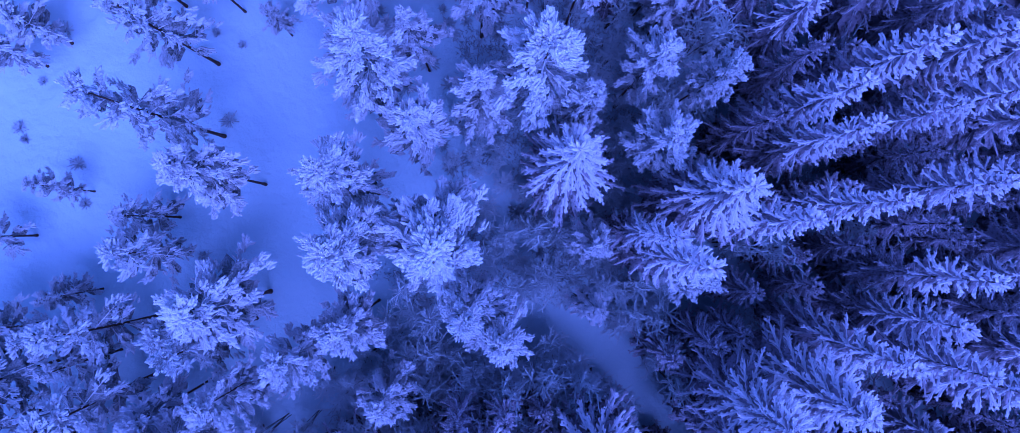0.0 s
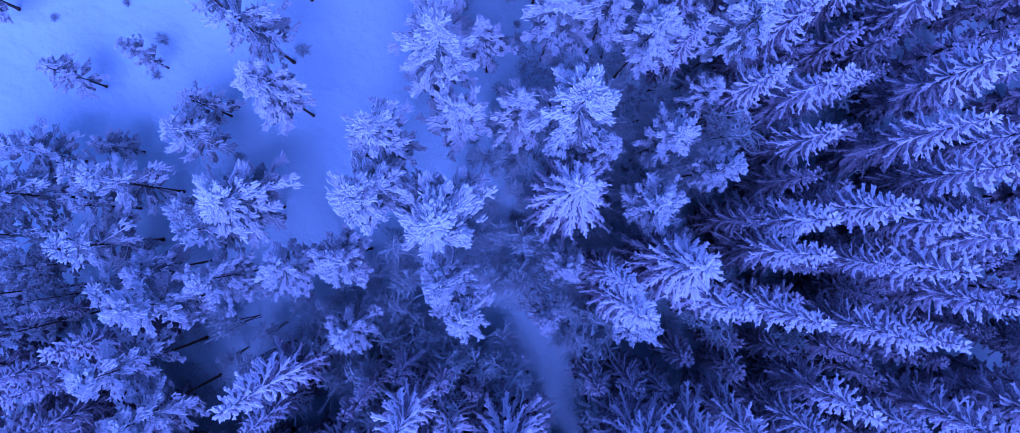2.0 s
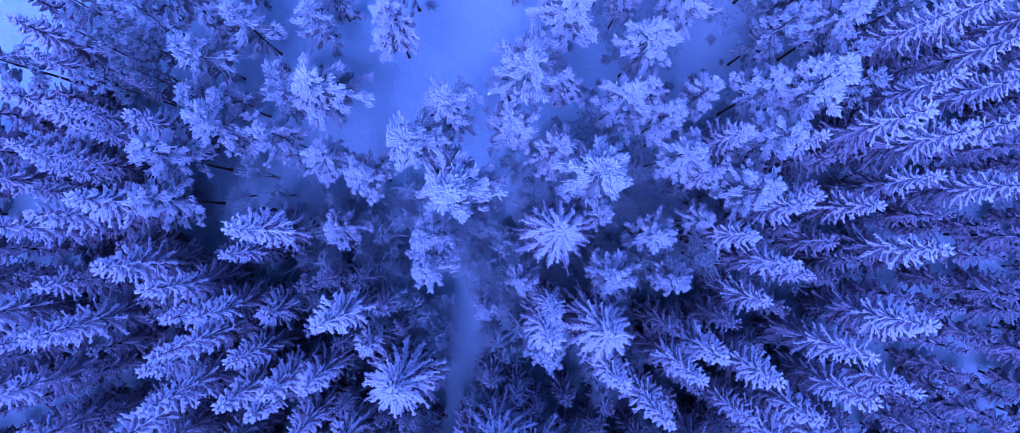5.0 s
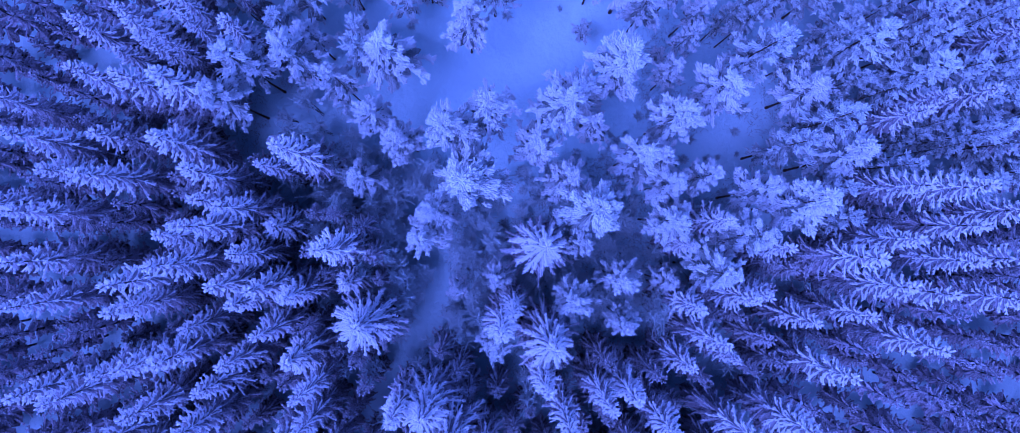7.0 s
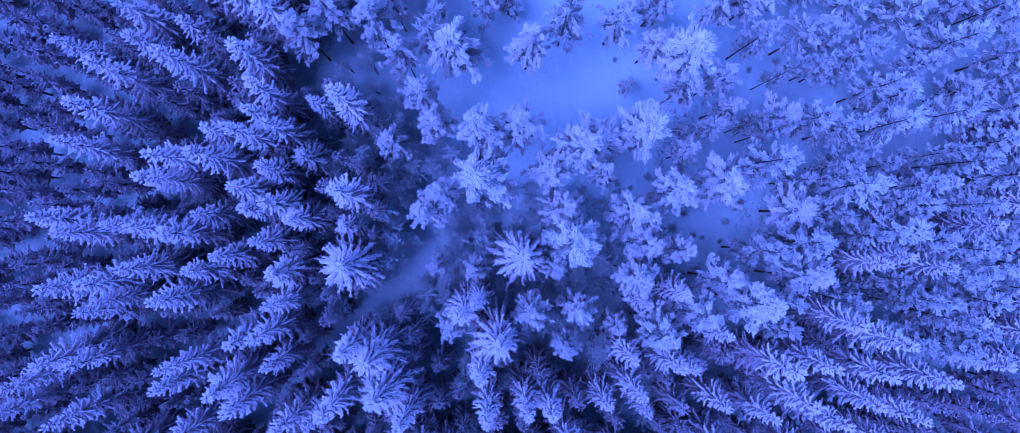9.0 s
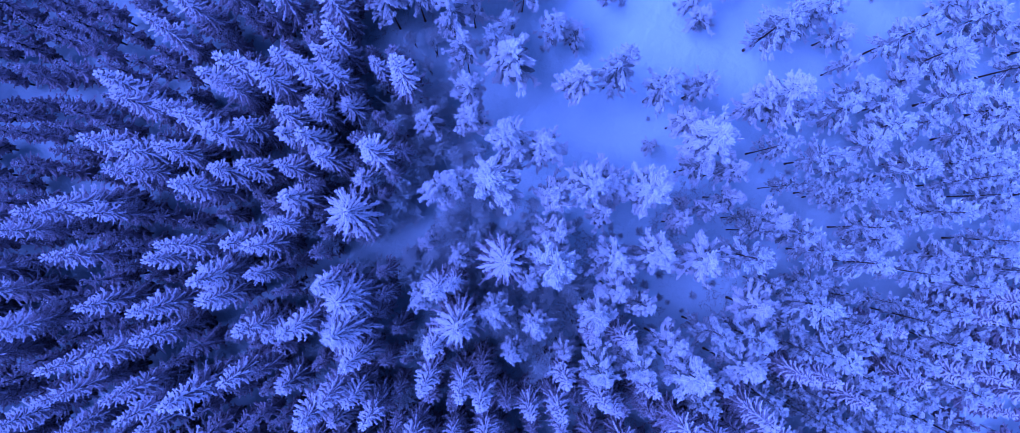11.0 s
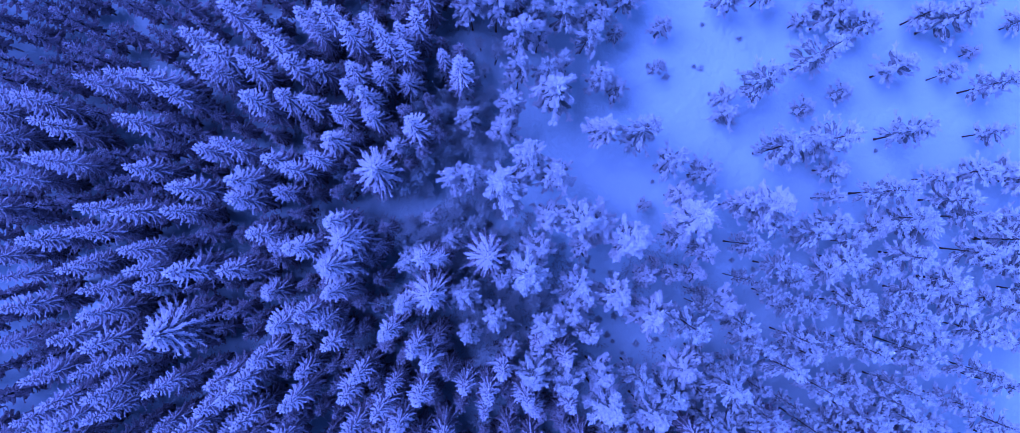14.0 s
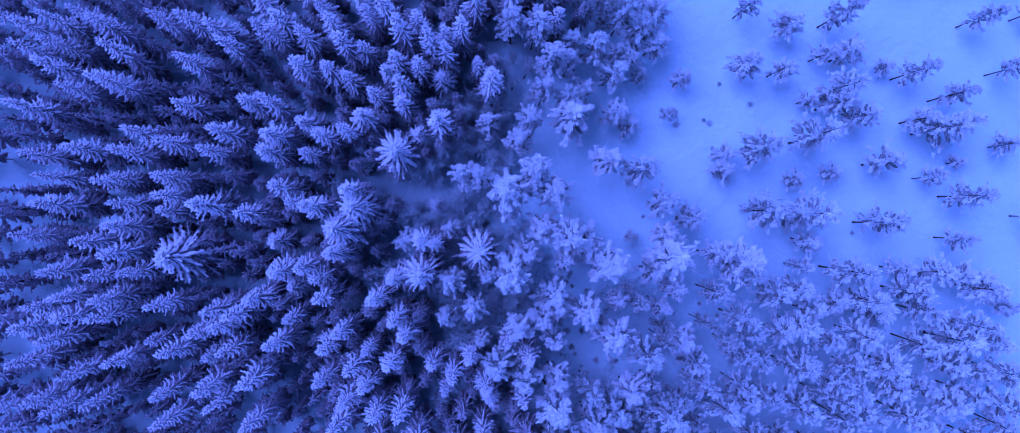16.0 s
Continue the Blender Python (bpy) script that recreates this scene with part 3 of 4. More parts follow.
BROAD_SPRUCE_STAND_A = [
    (3.7, 3.7, 19.0, 4.2), (11.4, 2.3, 19.8, 4.0), (6.1, -12.6, 18.0, 4.3), (13.9, -9.1, 20.0, 4.0), (17.0, -8.3, 20.0, 4.0), (36.6, -16.2, 17.0, 5.2),
]
plant(BROAD_SPRUCES, BROAD_SPRUCE_STAND_A, RNG)
PINE_STAND_A = [
    (-17.3, -12.6, 18.0, 1.9), (7.3, 20.1, 20.2, 1.8), (-19.3, -10.9, 13.0, 1.7), (-5.7, 22.2, 15.0, 2.4), (6.2, 24.7, 19.6, 2.4), (3.4, 30.3, 17.6, 2.2), (-3.3, 30.2, 13.2, 2.2), (-17.4, -16.6, 17.9, 2.0),
    (-16.8, 17.2, 18.2, 2.7), (-12.8, 28.3, 11.8, 2.2), (-15.3, -18.9, 16.2, 2.0), (4.3, 22.9, 16.0, 2.0), (-8.1, 19.2, 12.9, 1.3), (-10.4, 20.4, 15.3, 1.0), (-10.6, 19.2, 7.8, 0.8), (-12.9, 22.4, 13.6, 1.3),
    (-15.2, 21.3, 16.0, 1.5), (-14.1, 18.0, 15.8, 1.7), (-23.6, 23.6, 13.6, 1.7), (-23.9, 22.2, 18.4, 2.5), (-22.6, 20.7, 16.5, 1.8), (-18.4, 14.8, 12.6, 1.6),
]
plant(FAR_PINES, PINE_STAND_A, RNG)
NEAR_PINE_STAND_A = [
    (-3.0, -0.8, 20.0, 2.8), (-7.5, -1.2, 21.7, 2.1), (-8.5, 2.2, 19.5, 2.1), (-6.9, 7.7, 21.2, 2.0), (-4.8, 5.1, 16.7, 1.9), (4.3, 14.5, 17.4, 1.8), (-1.2, 7.4, 15.1, 1.8), (-8.2, -5.3, 15.9, 1.7),
    (-10.6, -7.0, 17.2, 1.6), (1.9, 8.6, 21.2, 2.4), (-8.3, 10.0, 14.0, 2.6), (-9.0, 14.1, 19.3, 2.4), (-5.2, 11.0, 14.8, 1.4), (11.6, 8.8, 17.3, 1.3), (1.5, 18.0, 17.5, 1.4), (9.9, 13.7, 11.8, 1.3),
    (-1.6, 13.6, 16.8, 2.1), (-3.9, 17.4, 16.9, 2.1), (1.5, 15.5, 16.4, 1.7), (8.2, 9.4, 15.9, 1.7), (-1.5, -4.0, 20.8, 1.5), (0.1, -5.7, 18.3, 1.6), (-14.1, -9.2, 16.7, 1.5), (4.7, 6.7, 17.4, 1.2),
]
plant(FULL_PINES, NEAR_PINE_STAND_A, RNG)
NEAR_PINE_STAND_B = [
    (5.4, -0.4, 13.2, 1.2), (8.9, 5.1, 16.6, 1.7), (5.3, -4.3, 13.9, 1.0), (-15.8, -4.9, 15.5, 2.6), (10.8, -2.3, 15.4, 1.4), (-0.8, 15.5, 15.4, 1.6), (-6.3, -9.8, 13.6, 1.5), (9.4, 16.8, 19.1, 1.8),
    (-16.5, 2.6, 15.5, 1.9),
]
plant(FULL_PINES, NEAR_PINE_STAND_B, RNG)
CLEARING_STAND_A = [
    (-32.3, -1.5, 8.3, 1.3), (-17.4, 47.5, 9.2, 1.6), (-21.9, 45.7, 9.5, 1.8), (-25.2, 52.3, 8.9, 1.9), (-33.8, 49.4, 10.6, 1.8), (-39.9, 55.5, 10.8, 2.3), (-37.4, 51.8, 10.4, 1.5), (-25.2, 35.0, 10.8, 2.0),
    (-35.5, 46.7, 10.3, 2.3), (-30.3, 34.9, 9.9, 1.8), (-48.5, 51.5, 11.2, 1.9), (-33.9, 36.0, 8.4, 1.8), (-38.4, 40.1, 8.6, 2.8), (-54.0, 49.0, 8.3, 1.5), (-32.4, 29.0, 10.0, 1.2), (-51.6, 44.6, 11.2, 2.3),
    (-44.1, 36.9, 8.1, 1.7), (-50.8, 42.1, 8.7, 1.9), (-35.2, 26.5, 9.4, 1.6), (-53.1, 37.5, 9.5, 1.5), (-55.0, 28.6, 8.0, 1.3), (-60.4, 29.4, 4.5, 1.1), (-38.4, 18.8, 7.7, 1.3), (-43.3, 20.7, 6.9, 1.3),
]
plant(THIN_PINES, CLEARING_STAND_A, RNG)
CLEARING_STAND_B = [
    (-49.6, 22.9, 9.8, 2.0), (-66.9, 30.6, 7.0, 1.5), (-30.4, 12.1, 8.1, 1.5), (-57.6, 20.7, 9.3, 1.7), (-62.9, 20.2, 10.9, 1.6), (-32.0, 10.4, 7.2, 1.4), (-46.2, 10.3, 6.4, 1.2), (-58.4, 12.5, 4.9, 1.2),
    (-53.5, 7.6, 9.5, 1.9), (-50.9, 6.0, 8.1, 1.5), (-44.6, 4.7, 9.3, 1.5), (-40.9, 1.5, 10.1, 1.9), (-48.4, 0.3, 9.1, 1.9),
]
plant(THIN_PINES, CLEARING_STAND_B, RNG)
CLEARING_TALL_STAND_A = [
    (-30.9, -7.4, 11.6, 1.9), (-23.5, -6.8, 14.1, 2.0), (-32.4, -10.4, 14.1, 2.2), (-29.6, -9.9, 14.1, 2.2), (-19.2, -6.8, 11.3, 1.9), (-33.0, -12.8, 14.8, 2.2), (-28.4, -12.3, 17.9, 1.9), (-23.6, -10.9, 14.5, 2.2),
    (-32.1, -16.2, 15.9, 1.8), (-28.0, -14.5, 14.1, 1.3), (-26.4, -13.8, 13.6, 0.9), (-27.1, -16.0, 16.5, 1.5), (-25.0, -15.4, 14.5, 1.1), (-20.7, -13.3, 12.7, 2.0), (-25.2, -17.4, 16.5, 1.4), (-32.1, -23.5, 15.3, 2.2),
    (8.2, 28.9, 16.5, 1.6), (8.7, 43.7, 12.0, 2.1), (8.0, 39.7, 13.5, 2.2), (5.7, 28.9, 16.5, 1.6), (8.4, 46.7, 14.5, 1.9), (6.9, 50.0, 11.7, 1.9), (4.8, 34.5, 16.5, 1.6), (5.6, 44.7, 16.5, 1.4),
]
plant(SLIM_PINES, CLEARING_TALL_STAND_A, RNG)
CLEARING_TALL_STAND_B = [
    (4.8, 39.6, 16.5, 1.0), (4.1, 40.6, 17.9, 1.5), (4.0, 42.9, 16.5, 1.7), (3.4, 36.6, 12.6, 1.0), (3.1, 38.1, 12.6, 1.0), (3.6, 49.6, 12.7, 2.0), (2.8, 39.9, 13.6, 1.2), (2.3, 52.5, 13.7, 2.0),
    (1.7, 44.8, 16.5, 1.7), (1.1, 26.4, 17.2, 1.8), (0.2, 48.4, 16.2, 2.1), (-0.2, 55.5, 12.6, 2.0), (-0.1, 29.8, 19.6, 1.9), (-0.4, 32.9, 12.0, 2.0), (-1.2, 45.4, 16.5, 1.9), (-1.4, 36.2, 16.5, 1.4),
    (-1.8, 42.6, 15.5, 1.8), (-2.3, 51.1, 11.8, 1.8), (-2.1, 39.9, 15.1, 2.7), (-4.9, 54.7, 13.6, 2.0), (-3.4, 34.5, 12.6, 1.3), (-5.4, 49.1, 12.0, 2.1), (-5.1, 45.3, 16.5, 1.4), (-4.7, 40.8, 16.5, 1.5),
]
plant(SLIM_PINES, CLEARING_TALL_STAND_B, RNG)
CLEARING_TALL_STAND_C = [
    (-5.4, 39.6, 15.5, 1.5), (-8.8, 53.6, 15.5, 1.9), (-6.7, 40.3, 16.5, 1.6), (-8.8, 50.3, 15.5, 2.1), (-6.2, 35.5, 16.0, 2.7), (-6.4, 32.1, 17.9, 1.1), (-9.6, 46.3, 15.5, 1.7), (-6.4, 30.9, 11.6, 1.2),
    (-8.5, 38.9, 12.6, 1.3), (-12.7, 54.5, 15.5, 2.0), (-9.8, 42.4, 16.5, 1.2), (-11.8, 48.6, 14.4, 1.8), (-8.5, 34.8, 13.6, 1.5), (-6.4, 24.3, 16.6, 1.1), (-14.9, 49.6, 15.5, 2.0), (-8.2, 27.8, 15.1, 1.1),
    (-7.8, 26.2, 18.1, 2.2), (-14.0, 43.8, 16.0, 1.8), (-12.3, 38.1, 16.5, 2.1), (-11.7, 34.2, 15.5, 1.8), (-18.7, 53.5, 14.2, 2.2), (-20.6, 56.3, 13.7, 2.0), (-18.5, 49.8, 16.0, 1.8), (-12.5, 31.3, 13.6, 1.8),
]
plant(SLIM_PINES, CLEARING_TALL_STAND_C, RNG)
CLEARING_TALL_STAND_D = [
    (-10.6, 26.6, 16.5, 1.2), (-21.1, 50.8, 16.0, 1.8), (-16.2, 37.6, 13.6, 1.6), (-18.2, 40.0, 16.0, 1.6), (-11.6, 25.4, 16.5, 1.0), (-20.8, 42.9, 16.0, 2.1), (-25.3, 48.1, 16.0, 1.8), (-18.5, 35.1, 16.0, 1.4),
    (-18.1, 33.2, 16.5, 1.5), (-25.2, 45.0, 16.0, 1.7), (-18.1, 32.1, 11.6, 1.5), (-16.7, 27.9, 16.5, 1.0), (-26.4, 42.8, 16.0, 1.6), (-20.8, 29.6, 15.5, 1.8), (-19.8, 24.8, 14.6, 1.6), (-24.3, 24.9, 16.0, 1.6),
    (-22.4, 0.1, 9.2, 1.5), (-44.7, -5.1, 12.5, 1.6), (-21.6, -2.3, 11.7, 2.0), (-27.6, -5.1, 7.5, 1.2), (-26.8, -7.6, 11.0, 1.7), (-26.1, -9.3, 9.4, 1.4), (-16.7, -6.8, 15.6, 1.9), (-29.0, 50.9, 11.6, 1.7),
]
plant(SLIM_PINES, CLEARING_TALL_STAND_D, RNG)
CLEARING_TALL_STAND_E = [
    (-28.1, 49.0, 11.6, 2.1), (-23.7, 39.4, 13.9, 1.9), (-36.5, 58.7, 12.5, 1.7), (-34.5, 55.0, 11.6, 2.3), (-33.4, 53.3, 11.6, 1.9), (-25.7, 40.0, 11.6, 1.9), (-40.3, 61.8, 11.9, 2.1), (-21.0, 32.6, 11.6, 1.5),
    (-31.1, 44.3, 11.3, 1.9), (-34.3, 47.8, 11.6, 1.9), (-45.1, 58.9, 13.4, 2.4), (-42.3, 55.4, 11.6, 1.9), (-29.8, 39.2, 11.3, 1.7), (-42.1, 50.8, 11.6, 2.3), (-44.6, 53.3, 11.6, 1.9), (-34.0, 40.7, 12.6, 2.3),
    (-48.1, 55.8, 13.0, 2.2), (-40.4, 46.2, 12.5, 2.0), (-27.0, 30.3, 12.0, 2.2), (-44.7, 48.6, 12.4, 3.1), (-29.7, 31.1, 11.6, 2.1), (-43.0, 42.7, 11.9, 1.9), (-36.5, 32.1, 15.8, 2.2), (-15.0, 13.2, 6.6, 1.0),
]
plant(SLIM_PINES, CLEARING_TALL_STAND_E, RNG)
CLEARING_TALL_STAND_F = [
    (-47.4, 39.1, 11.6, 2.3), (-44.1, 29.3, 14.3, 2.2), (-22.5, 15.0, 12.9, 1.8), (-36.4, 23.1, 15.0, 2.5), (-34.9, 22.2, 11.5, 2.0), (-31.0, 19.2, 16.5, 2.5), (-56.8, 32.8, 12.4, 2.1), (-20.1, 11.0, 15.3, 2.1),
    (-60.9, 24.0, 11.3, 2.2), (-58.3, 23.0, 13.3, 2.4), (-42.2, 14.6, 15.7, 2.5), (-35.4, 12.1, 14.9, 2.3), (-49.7, 15.6, 11.3, 2.1), (-19.5, 5.9, 18.4, 2.2), (-48.1, 12.5, 11.3, 2.2), (-59.8, 14.6, 11.8, 1.8),
    (-49.1, 10.9, 14.4, 2.2), (-54.6, 2.5, 13.4, 2.0), (-28.3, 1.7, 7.7, 1.1), (-36.3, 36.6, 14.7, 2.2), (-28.5, 46.1, 12.9, 2.0), (-27.5, 35.0, 13.7, 2.2), (-15.7, 39.8, 12.3, 2.2), (-42.8, 39.5, 12.6, 2.1),
]
plant(SLIM_PINES, CLEARING_TALL_STAND_F, RNG)
CLEARING_TALL_STAND_G = [
    (-47.2, 47.4, 13.9, 2.0), (-43.5, 61.0, 13.8, 2.1), (-20.7, 36.8, 11.0, 1.7), (-25.1, 58.3, 11.6, 1.8), (-21.8, 61.5, 11.8, 1.7), (-18.5, 61.8, 11.9, 2.1), (-29.6, 56.5, 14.5, 1.9), (-26.9, 62.9, 12.5, 2.0),
    (-21.7, 65.1, 13.7, 2.2), (-30.4, 59.9, 14.8, 1.9), (-26.5, 67.3, 13.8, 1.9),
]
plant(SLIM_PINES, CLEARING_TALL_STAND_G, RNG)
BIRCH_STAND_A = [
    (-3.0, -3.5, 6.8, 1.7), (-9.1, -11.0, 6.8, 1.6), (-4.3, -6.2, 8.7, 1.6), (-3.7, -7.8, 7.8, 1.6), (-0.6, -2.3, 7.8, 1.4), (-3.9, -9.9, 8.7, 1.4), (-4.2, -12.6, 9.7, 1.7), (-3.3, -15.7, 7.8, 1.6),
    (-1.2, -9.3, 8.7, 1.4), (1.7, -9.3, 5.8, 1.2), (1.7, -4.2, 6.8, 1.3), (4.5, -10.6, 7.8, 1.7), (3.9, -7.8, 5.8, 1.8), (5.1, -8.5, 7.8, 1.5), (2.8, -3.6, 7.8, 1.6), (6.7, -10.0, 7.8, 1.5),
    (8.0, -11.1, 7.8, 1.5), (3.2, -2.1, 6.8, 1.4), (8.3, -5.9, 5.8, 1.2), (9.3, -5.1, 6.8, 1.5), (9.5, -3.2, 7.8, 1.6), (10.6, -3.6, 6.8, 1.5), (17.2, -1.0, 9.7, 1.4), (15.3, -0.5, 9.7, 1.7),
]
plant(BIRCHES, BIRCH_STAND_A, RNG)
BIRCH_STAND_B = [
    (27.8, 0.6, 7.8, 1.4), (23.5, 1.3, 6.8, 1.6), (24.9, 1.6, 7.8, 2.0), (24.3, 8.4, 7.8, 1.4), (21.4, 11.9, 7.8, 1.6), (23.8, 16.6, 8.7, 1.2), (14.3, 12.9, 7.8, 1.7), (18.9, 18.3, 7.8, 1.7),
    (12.6, 12.5, 11.6, 1.5), (11.5, 13.0, 11.6, 1.6),
]
plant(BIRCHES, BIRCH_STAND_B, RNG)
BUSH_PATCH_A = [
    (-20.6, -2.6, 0.5, 0.5), (0.5, 26.0, 0.6, 0.4), (0.3, 24.0, 0.6, 0.4), (-3.5, 27.5, 0.6, 0.7), (-4.0, 24.0, 0.6, 0.6), (-2.7, 14.7, 0.5, 0.5), (-3.6, 13.7, 0.5, 0.7), (-4.4, 15.4, 0.6, 0.4),
    (-4.7, 14.0, 0.5, 0.4), (-20.9, 43.9, 0.6, 0.7), (-18.4, 37.0, 0.6, 0.7), (-27.4, 48.6, 0.6, 0.6), (-18.5, 29.5, 0.6, 0.6), (-20.0, 30.4, 0.6, 0.6), (-8.5, 13.5, 0.6, 0.6), (-18.8, 27.4, 0.6, 0.5),
    (-27.3, 37.9, 0.6, 0.4), (-6.9, 9.8, 0.6, 0.7), (-56.5, 52.9, 0.6, 0.6), (-20.8, 19.6, 0.6, 0.5), (-43.2, 30.5, 0.6, 0.4), (-18.5, 12.4, 0.5, 0.4), (-20.3, 13.2, 0.6, 0.4), (-30.9, 13.0, 0.5, 0.7),
]
plant(BUSHES, BUSH_PATCH_A, RNG)
BUSH_PATCH_B = [
    (-19.2, 7.0, 0.6, 0.7), (-22.5, 7.9, 0.6, 0.7), (-32.2, 9.3, 0.5, 0.4), (-33.8, 6.0, 0.5, 0.6), (-40.3, 6.8, 0.6, 0.5), (-33.3, 5.2, 0.6, 0.4), (-29.6, 3.6, 0.5, 0.7), (-38.0, 1.9, 0.6, 0.4),
    (-28.9, 0.8, 0.6, 0.5),
]
plant(BUSHES, BUSH_PATCH_B, RNG)

# undergrowth: birch scrub along the track and in the glade, low bushes under the pines
def scatter(centre, reach, count, space, clear, low, high, wide, rng):
    places = []
    for k in range(count * 12):
        t, q = rng.uniform(0, 2 * math.pi), math.sqrt(rng.random())
        x, y = centre[0] + reach[0] * q * math.cos(t), centre[1] + reach[1] * q * math.sin(t)
        if track_distance(np.float64(x), np.float64(y)) < clear or any(math.hypot(x - p[0], y - p[1]) < space for p in places):
            continue
        places.append((x, y, rng.uniform(low, high), rng.uniform(0.75, 1.25) * wide))
        if len(places) == count:
            break
    return places


plant(BIRCHES, scatter((3.0, -5.5), (9.0, 5.5), 36, 1.3, 1.3, 4.0, 8.5, 1.35, RNG), RNG)
plant(BIRCHES, scatter((4.0, -12.5), (13.0, 4.5), 44, 1.3, 1.5, 5.0, 11.0, 1.5, RNG), RNG)
plant(BIRCHES, scatter((-11.0, -13.0), (7.0, 4.0), 16, 1.8, 1.5, 4.0, 9.0, 1.4, RNG), RNG)
plant(BIRCHES, scatter((-4.5, -10.0), (5.0, 4.5), 34, 1.2, 1.2, 4.0, 8.0, 1.35, RNG), RNG)
plant(BIRCHES, scatter((6.5, 6.0), (6.0, 7.0), 16, 1.8, 1.5, 4.0, 8.0, 1.3, RNG), RNG)
plant(BIRCHES, scatter((3.5, 4.5), (7.0, 8.5), 54, 1.15, 1.2, 2.5, 6.0, 1.05, RNG), RNG)
plant(BIRCHES, scatter((9.0, 14.0), (7.0, 8.0), 40, 1.4, 1.2, 3.0, 7.0, 1.15, RNG), RNG)
plant(BUSHES, scatter((0.0, 20.0), (9.0, 9.0), 26, 1.4, 1.2, 0.5, 1.0, 0.6, RNG), RNG)
plant(BUSHES, scatter((-4.0, 14.0), (7.0, 10.0), 18, 1.2, 1.5, 0.5, 0.9, 0.7, RNG), RNG)
plant(BUSHES, scatter((2.0, 0.0), (8.0, 9.0), 12, 1.2, 1.2, 0.5, 1.0, 0.7, RNG), RNG)

# young spruces between the tall ones, and the forest past the stand
SPRUCE_PLACES = np.array([p[:2] for stand in (SPRUCE_STAND_A, SPRUCE_STAND_B, SPRUCE_STAND_C, SPRUCE_STAND_D, SPRUCE_STAND_E, SPRUCE_STAND_F, SPRUCE_STAND_G, SPRUCE_STAND_H, SPRUCE_STAND_I, NEAR_SPRUCE_STAND_A, BROAD_SPRUCE_STAND_A) for p in stand])
OTHER_PLACES = np.array([p[:2] for stand in (PINE_STAND_A, NEAR_PINE_STAND_A, NEAR_PINE_STAND_B, CLEARING_STAND_A, CLEARING_STAND_B, CLEARING_TALL_STAND_A, CLEARING_TALL_STAND_B, CLEARING_TALL_STAND_C, CLEARING_TALL_STAND_D, CLEARING_TALL_STAND_E, CLEARING_TALL_STAND_F, CLEARING_TALL_STAND_G, BUSH_PATCH_A, BUSH_PATCH_B) for p in stand])
taken = np.vstack([SPRUCE_PLACES, OTHER_PLACES])
young, thicket, more = [], [], []
for k in range(24000):
    x, y = RNG.uniform(-90, 90, 2)
    far = math.hypot(x, y)
    if far > 90 or track_distance(np.float64(x), np.float64(y)) < (2.1 if far < 16 else 1.1):
        continue
    to_spruce = np.min(np.hypot(SPRUCE_PLACES[:, 0] - x, SPRUCE_PLACES[:, 1] - y))
    to_other = np.min(np.hypot(OTHER_PLACES[:, 0] - x, OTHER_PLACES[:, 1] - y))
    in_stand = far < 62
    open_side = to_other < to_spruce
    if open_side and (in_stand or to_other < 9.0) or in_stand and (far < 34 and to_spruce > 5.0 or to_other < 4.0):
        continue
    if math.hypot(x - 2.5, y - 3.5) < 10:
        continue
    if np.min(np.hypot(taken[:, 0] - x, taken[:, 1] - y)) < (7.0 if open_side else 2.1 if in_stand else 2.9):
        continue
    taken = np.vstack([taken, (x, y)])
    if in_stand:
        young.append((x, y, RNG.uniform(7, 15), RNG.uniform(1.5, 2.2)))
    else:
        more.append((x, y, RNG.uniform(15, 21), 2.4, open_side))
young.sort(key=lambda p: math.hypot(p[0], p[1]))
young, thicket = young[:75], young[75:]
plant(YOUNG_SPRUCES, young, RNG)


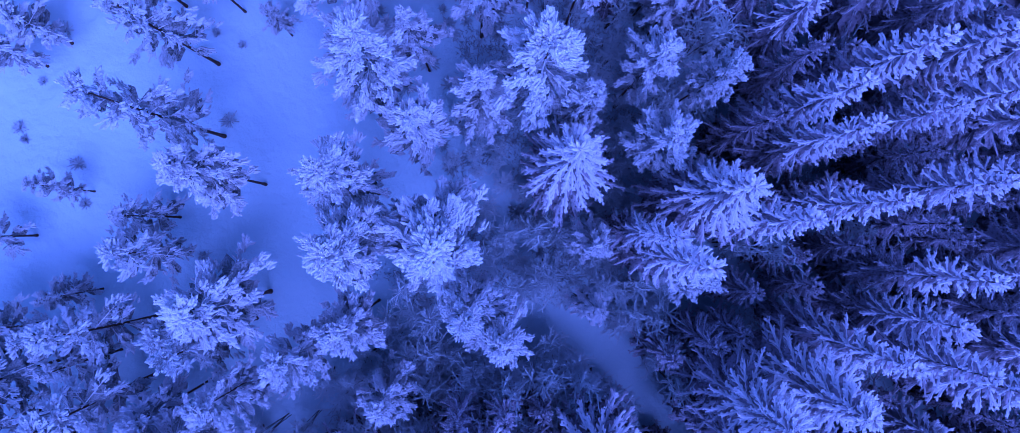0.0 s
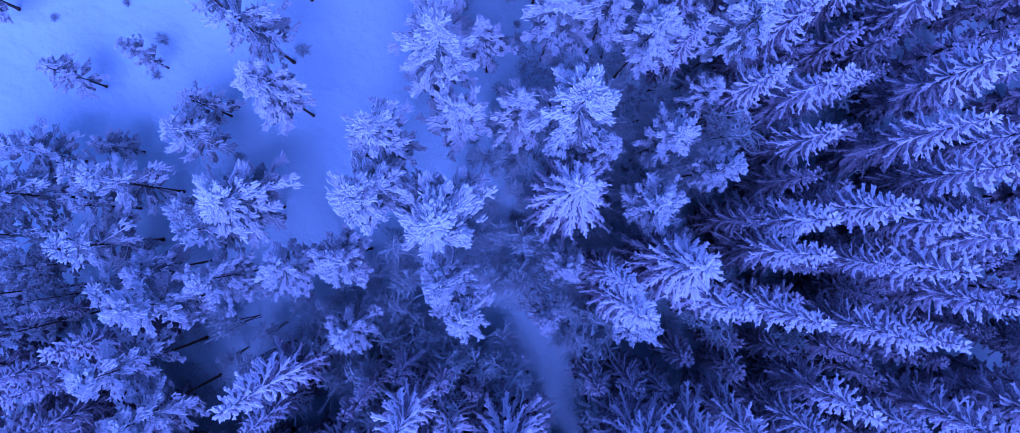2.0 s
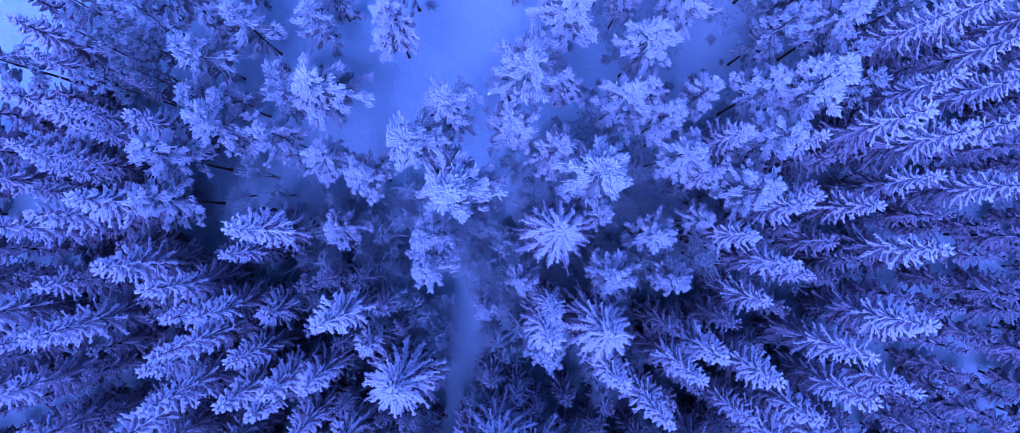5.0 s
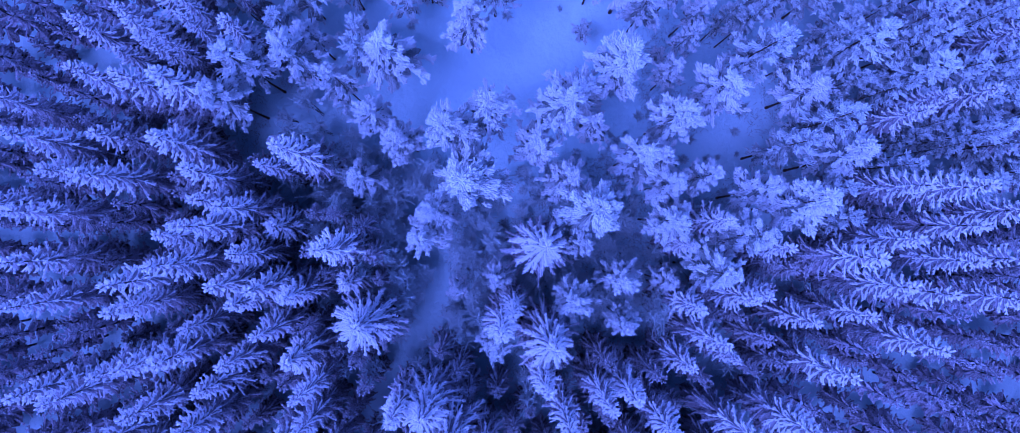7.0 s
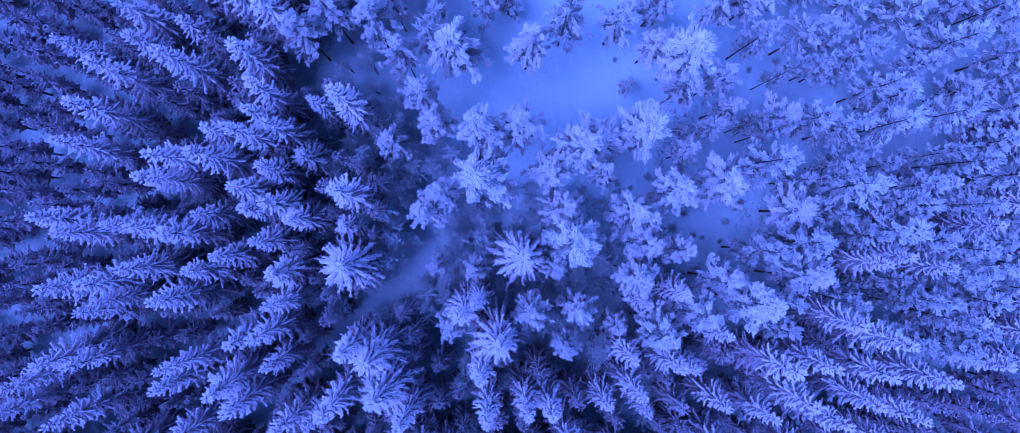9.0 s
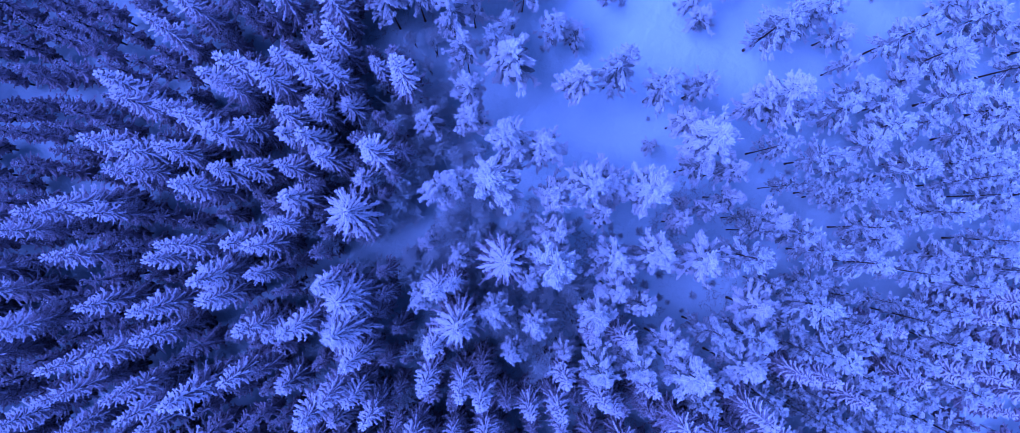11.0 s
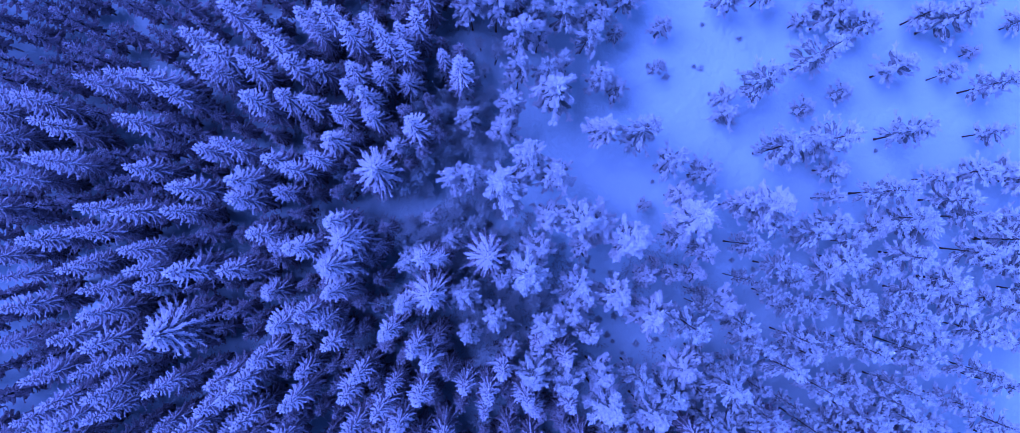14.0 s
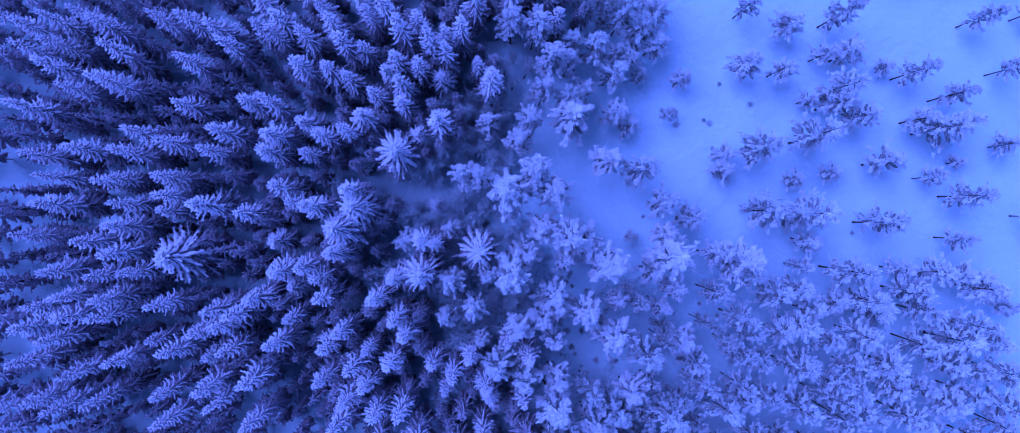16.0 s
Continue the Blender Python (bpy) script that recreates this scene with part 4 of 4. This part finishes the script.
def woods(name, label, places, frost):
    """A wood too far or too dense to count: many spruces in one mesh."""
    tufts = [spruce_boughs(np.random.default_rng(800 + k), 20.0, 2.4, 0.2, 1.5, 6, 1) for k in range(4)]
    fa, fb, fr, da, db, dr = [], [], [], [], [], []
    for k, (x, y, h, wide) in enumerate(places):
        a, b, r = (np.array(v) for v in tufts[k % 4][0])
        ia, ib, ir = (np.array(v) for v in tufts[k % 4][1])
        t, w = RNG.uniform(0, 2 * math.pi), wide / 2.4
        spin = np.array([[w * math.cos(t), -w * math.sin(t), 0], [w * math.sin(t), w * math.cos(t), 0], [0, 0, h / 20.0]])
        fa.append(np.vstack([a @ spin.T, [(0, 0, -0.1)]]) + (x, y, 0))
        fb.append(np.vstack([b @ spin.T, [(0, 0, h * 0.9)]]) + (x, y, 0))
        fr.append(np.append(r * 1.3, 0.17))
        # Low boughs join the dark mesh, so their shade is coloured in.
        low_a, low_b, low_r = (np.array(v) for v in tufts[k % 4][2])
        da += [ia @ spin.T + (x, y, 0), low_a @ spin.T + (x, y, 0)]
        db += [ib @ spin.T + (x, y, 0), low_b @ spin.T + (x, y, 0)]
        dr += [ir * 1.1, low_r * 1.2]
    verts, faces = sprigs(np.vstack(fa), np.vstack(fb), np.concatenate(fr), 3, 0.03, (0.8, 1.0))
    ob = tagged(mesh_object(name, verts, faces, frost), label, "woods", kind="stuff")
    # Dark mesh whose colour stands for shade under the frosted boughs.
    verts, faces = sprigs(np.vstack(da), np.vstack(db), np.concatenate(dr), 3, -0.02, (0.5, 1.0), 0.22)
    tagged(mesh_object("inner_crown", verts, faces, NEEDLES, ob), "dark green needles beneath the frost, darkened for shade in the gaps", kind="stuff")


woods("spruce_woods", "frosted spruce woods that go on past the stand", [m[:4] for m in more if not m[4]], SPRUCE)
# Infill takes the shade-dark needle colour too.
woods("spruce_thicket", "young spruces filling the gaps of the stand, coloured darker as in shade", thicket, SHADE_SPRUCE)
plant(THIN_PINES, [(m[0], m[1], m[2] * 0.55, 1.4) for m in more if m[4]], RNG)


# undergrowth: knee-high scrub and twigs under the spruces and pines
def undergrowth():
    rng = np.random.default_rng(77)
    shade = np.vstack([SPRUCE_PLACES, np.array([p[:2] for stand in (PINE_STAND_A, NEAR_PINE_STAND_A, NEAR_PINE_STAND_B) for p in stand if p[0] > -8 and math.hypot(p[0], p[1]) < 21 or p[1] > 16])])
    xs, ys = rng.normal(0, 20, 24000), rng.normal(0, 20, 24000)
    near = np.min(np.hypot(xs[:, None] - shade[None, :, 0], ys[:, None] - shade[None, :, 1]), axis=1)
    keep = (np.hypot(xs, ys) < 46) & (near < 3.0) & (xs > np.where(ys > 18, -15, np.where(ys > -3, -3, np.where(ys > -10, -9, -40)))) & (track_distance(xs, ys) > 1.1) & (rng.random(24000) < 1.15 - 0.2 * near)
    xs, ys = xs[keep], ys[keep]
    zs = lie(xs, ys)
    n = 7
    t, e = rng.uniform(0, 2 * math.pi, (len(xs), n)), rng.uniform(0.25, 1.3, (len(xs), n))
    l = rng.uniform(0.25, 0.6, (len(xs), n)) * rng.uniform(0.6, 1.5, (len(xs), 1))
    foot = np.stack([xs, ys, zs - 0.05], -1)[:, None, :] + rng.normal(0, 0.22, (len(xs), n, 3)) * (1, 1, 0)
    way = np.stack([np.cos(t) * np.cos(e), np.sin(t) * np.cos(e), np.sin(e)], -1)
    a, b = foot.reshape(-1, 3), (foot + way * l[..., None]).reshape(-1, 3)
    verts, faces = sprigs(a, b, rng.uniform(0.014, 0.03, len(a)), 3, 0.05, (1.0, 0.9))
    tagged(mesh_object("undergrowth", verts, faces, SCRUB), "knee-high leafless scrub dusted with frost", "undergrowth", kind="stuff")


undergrowth()
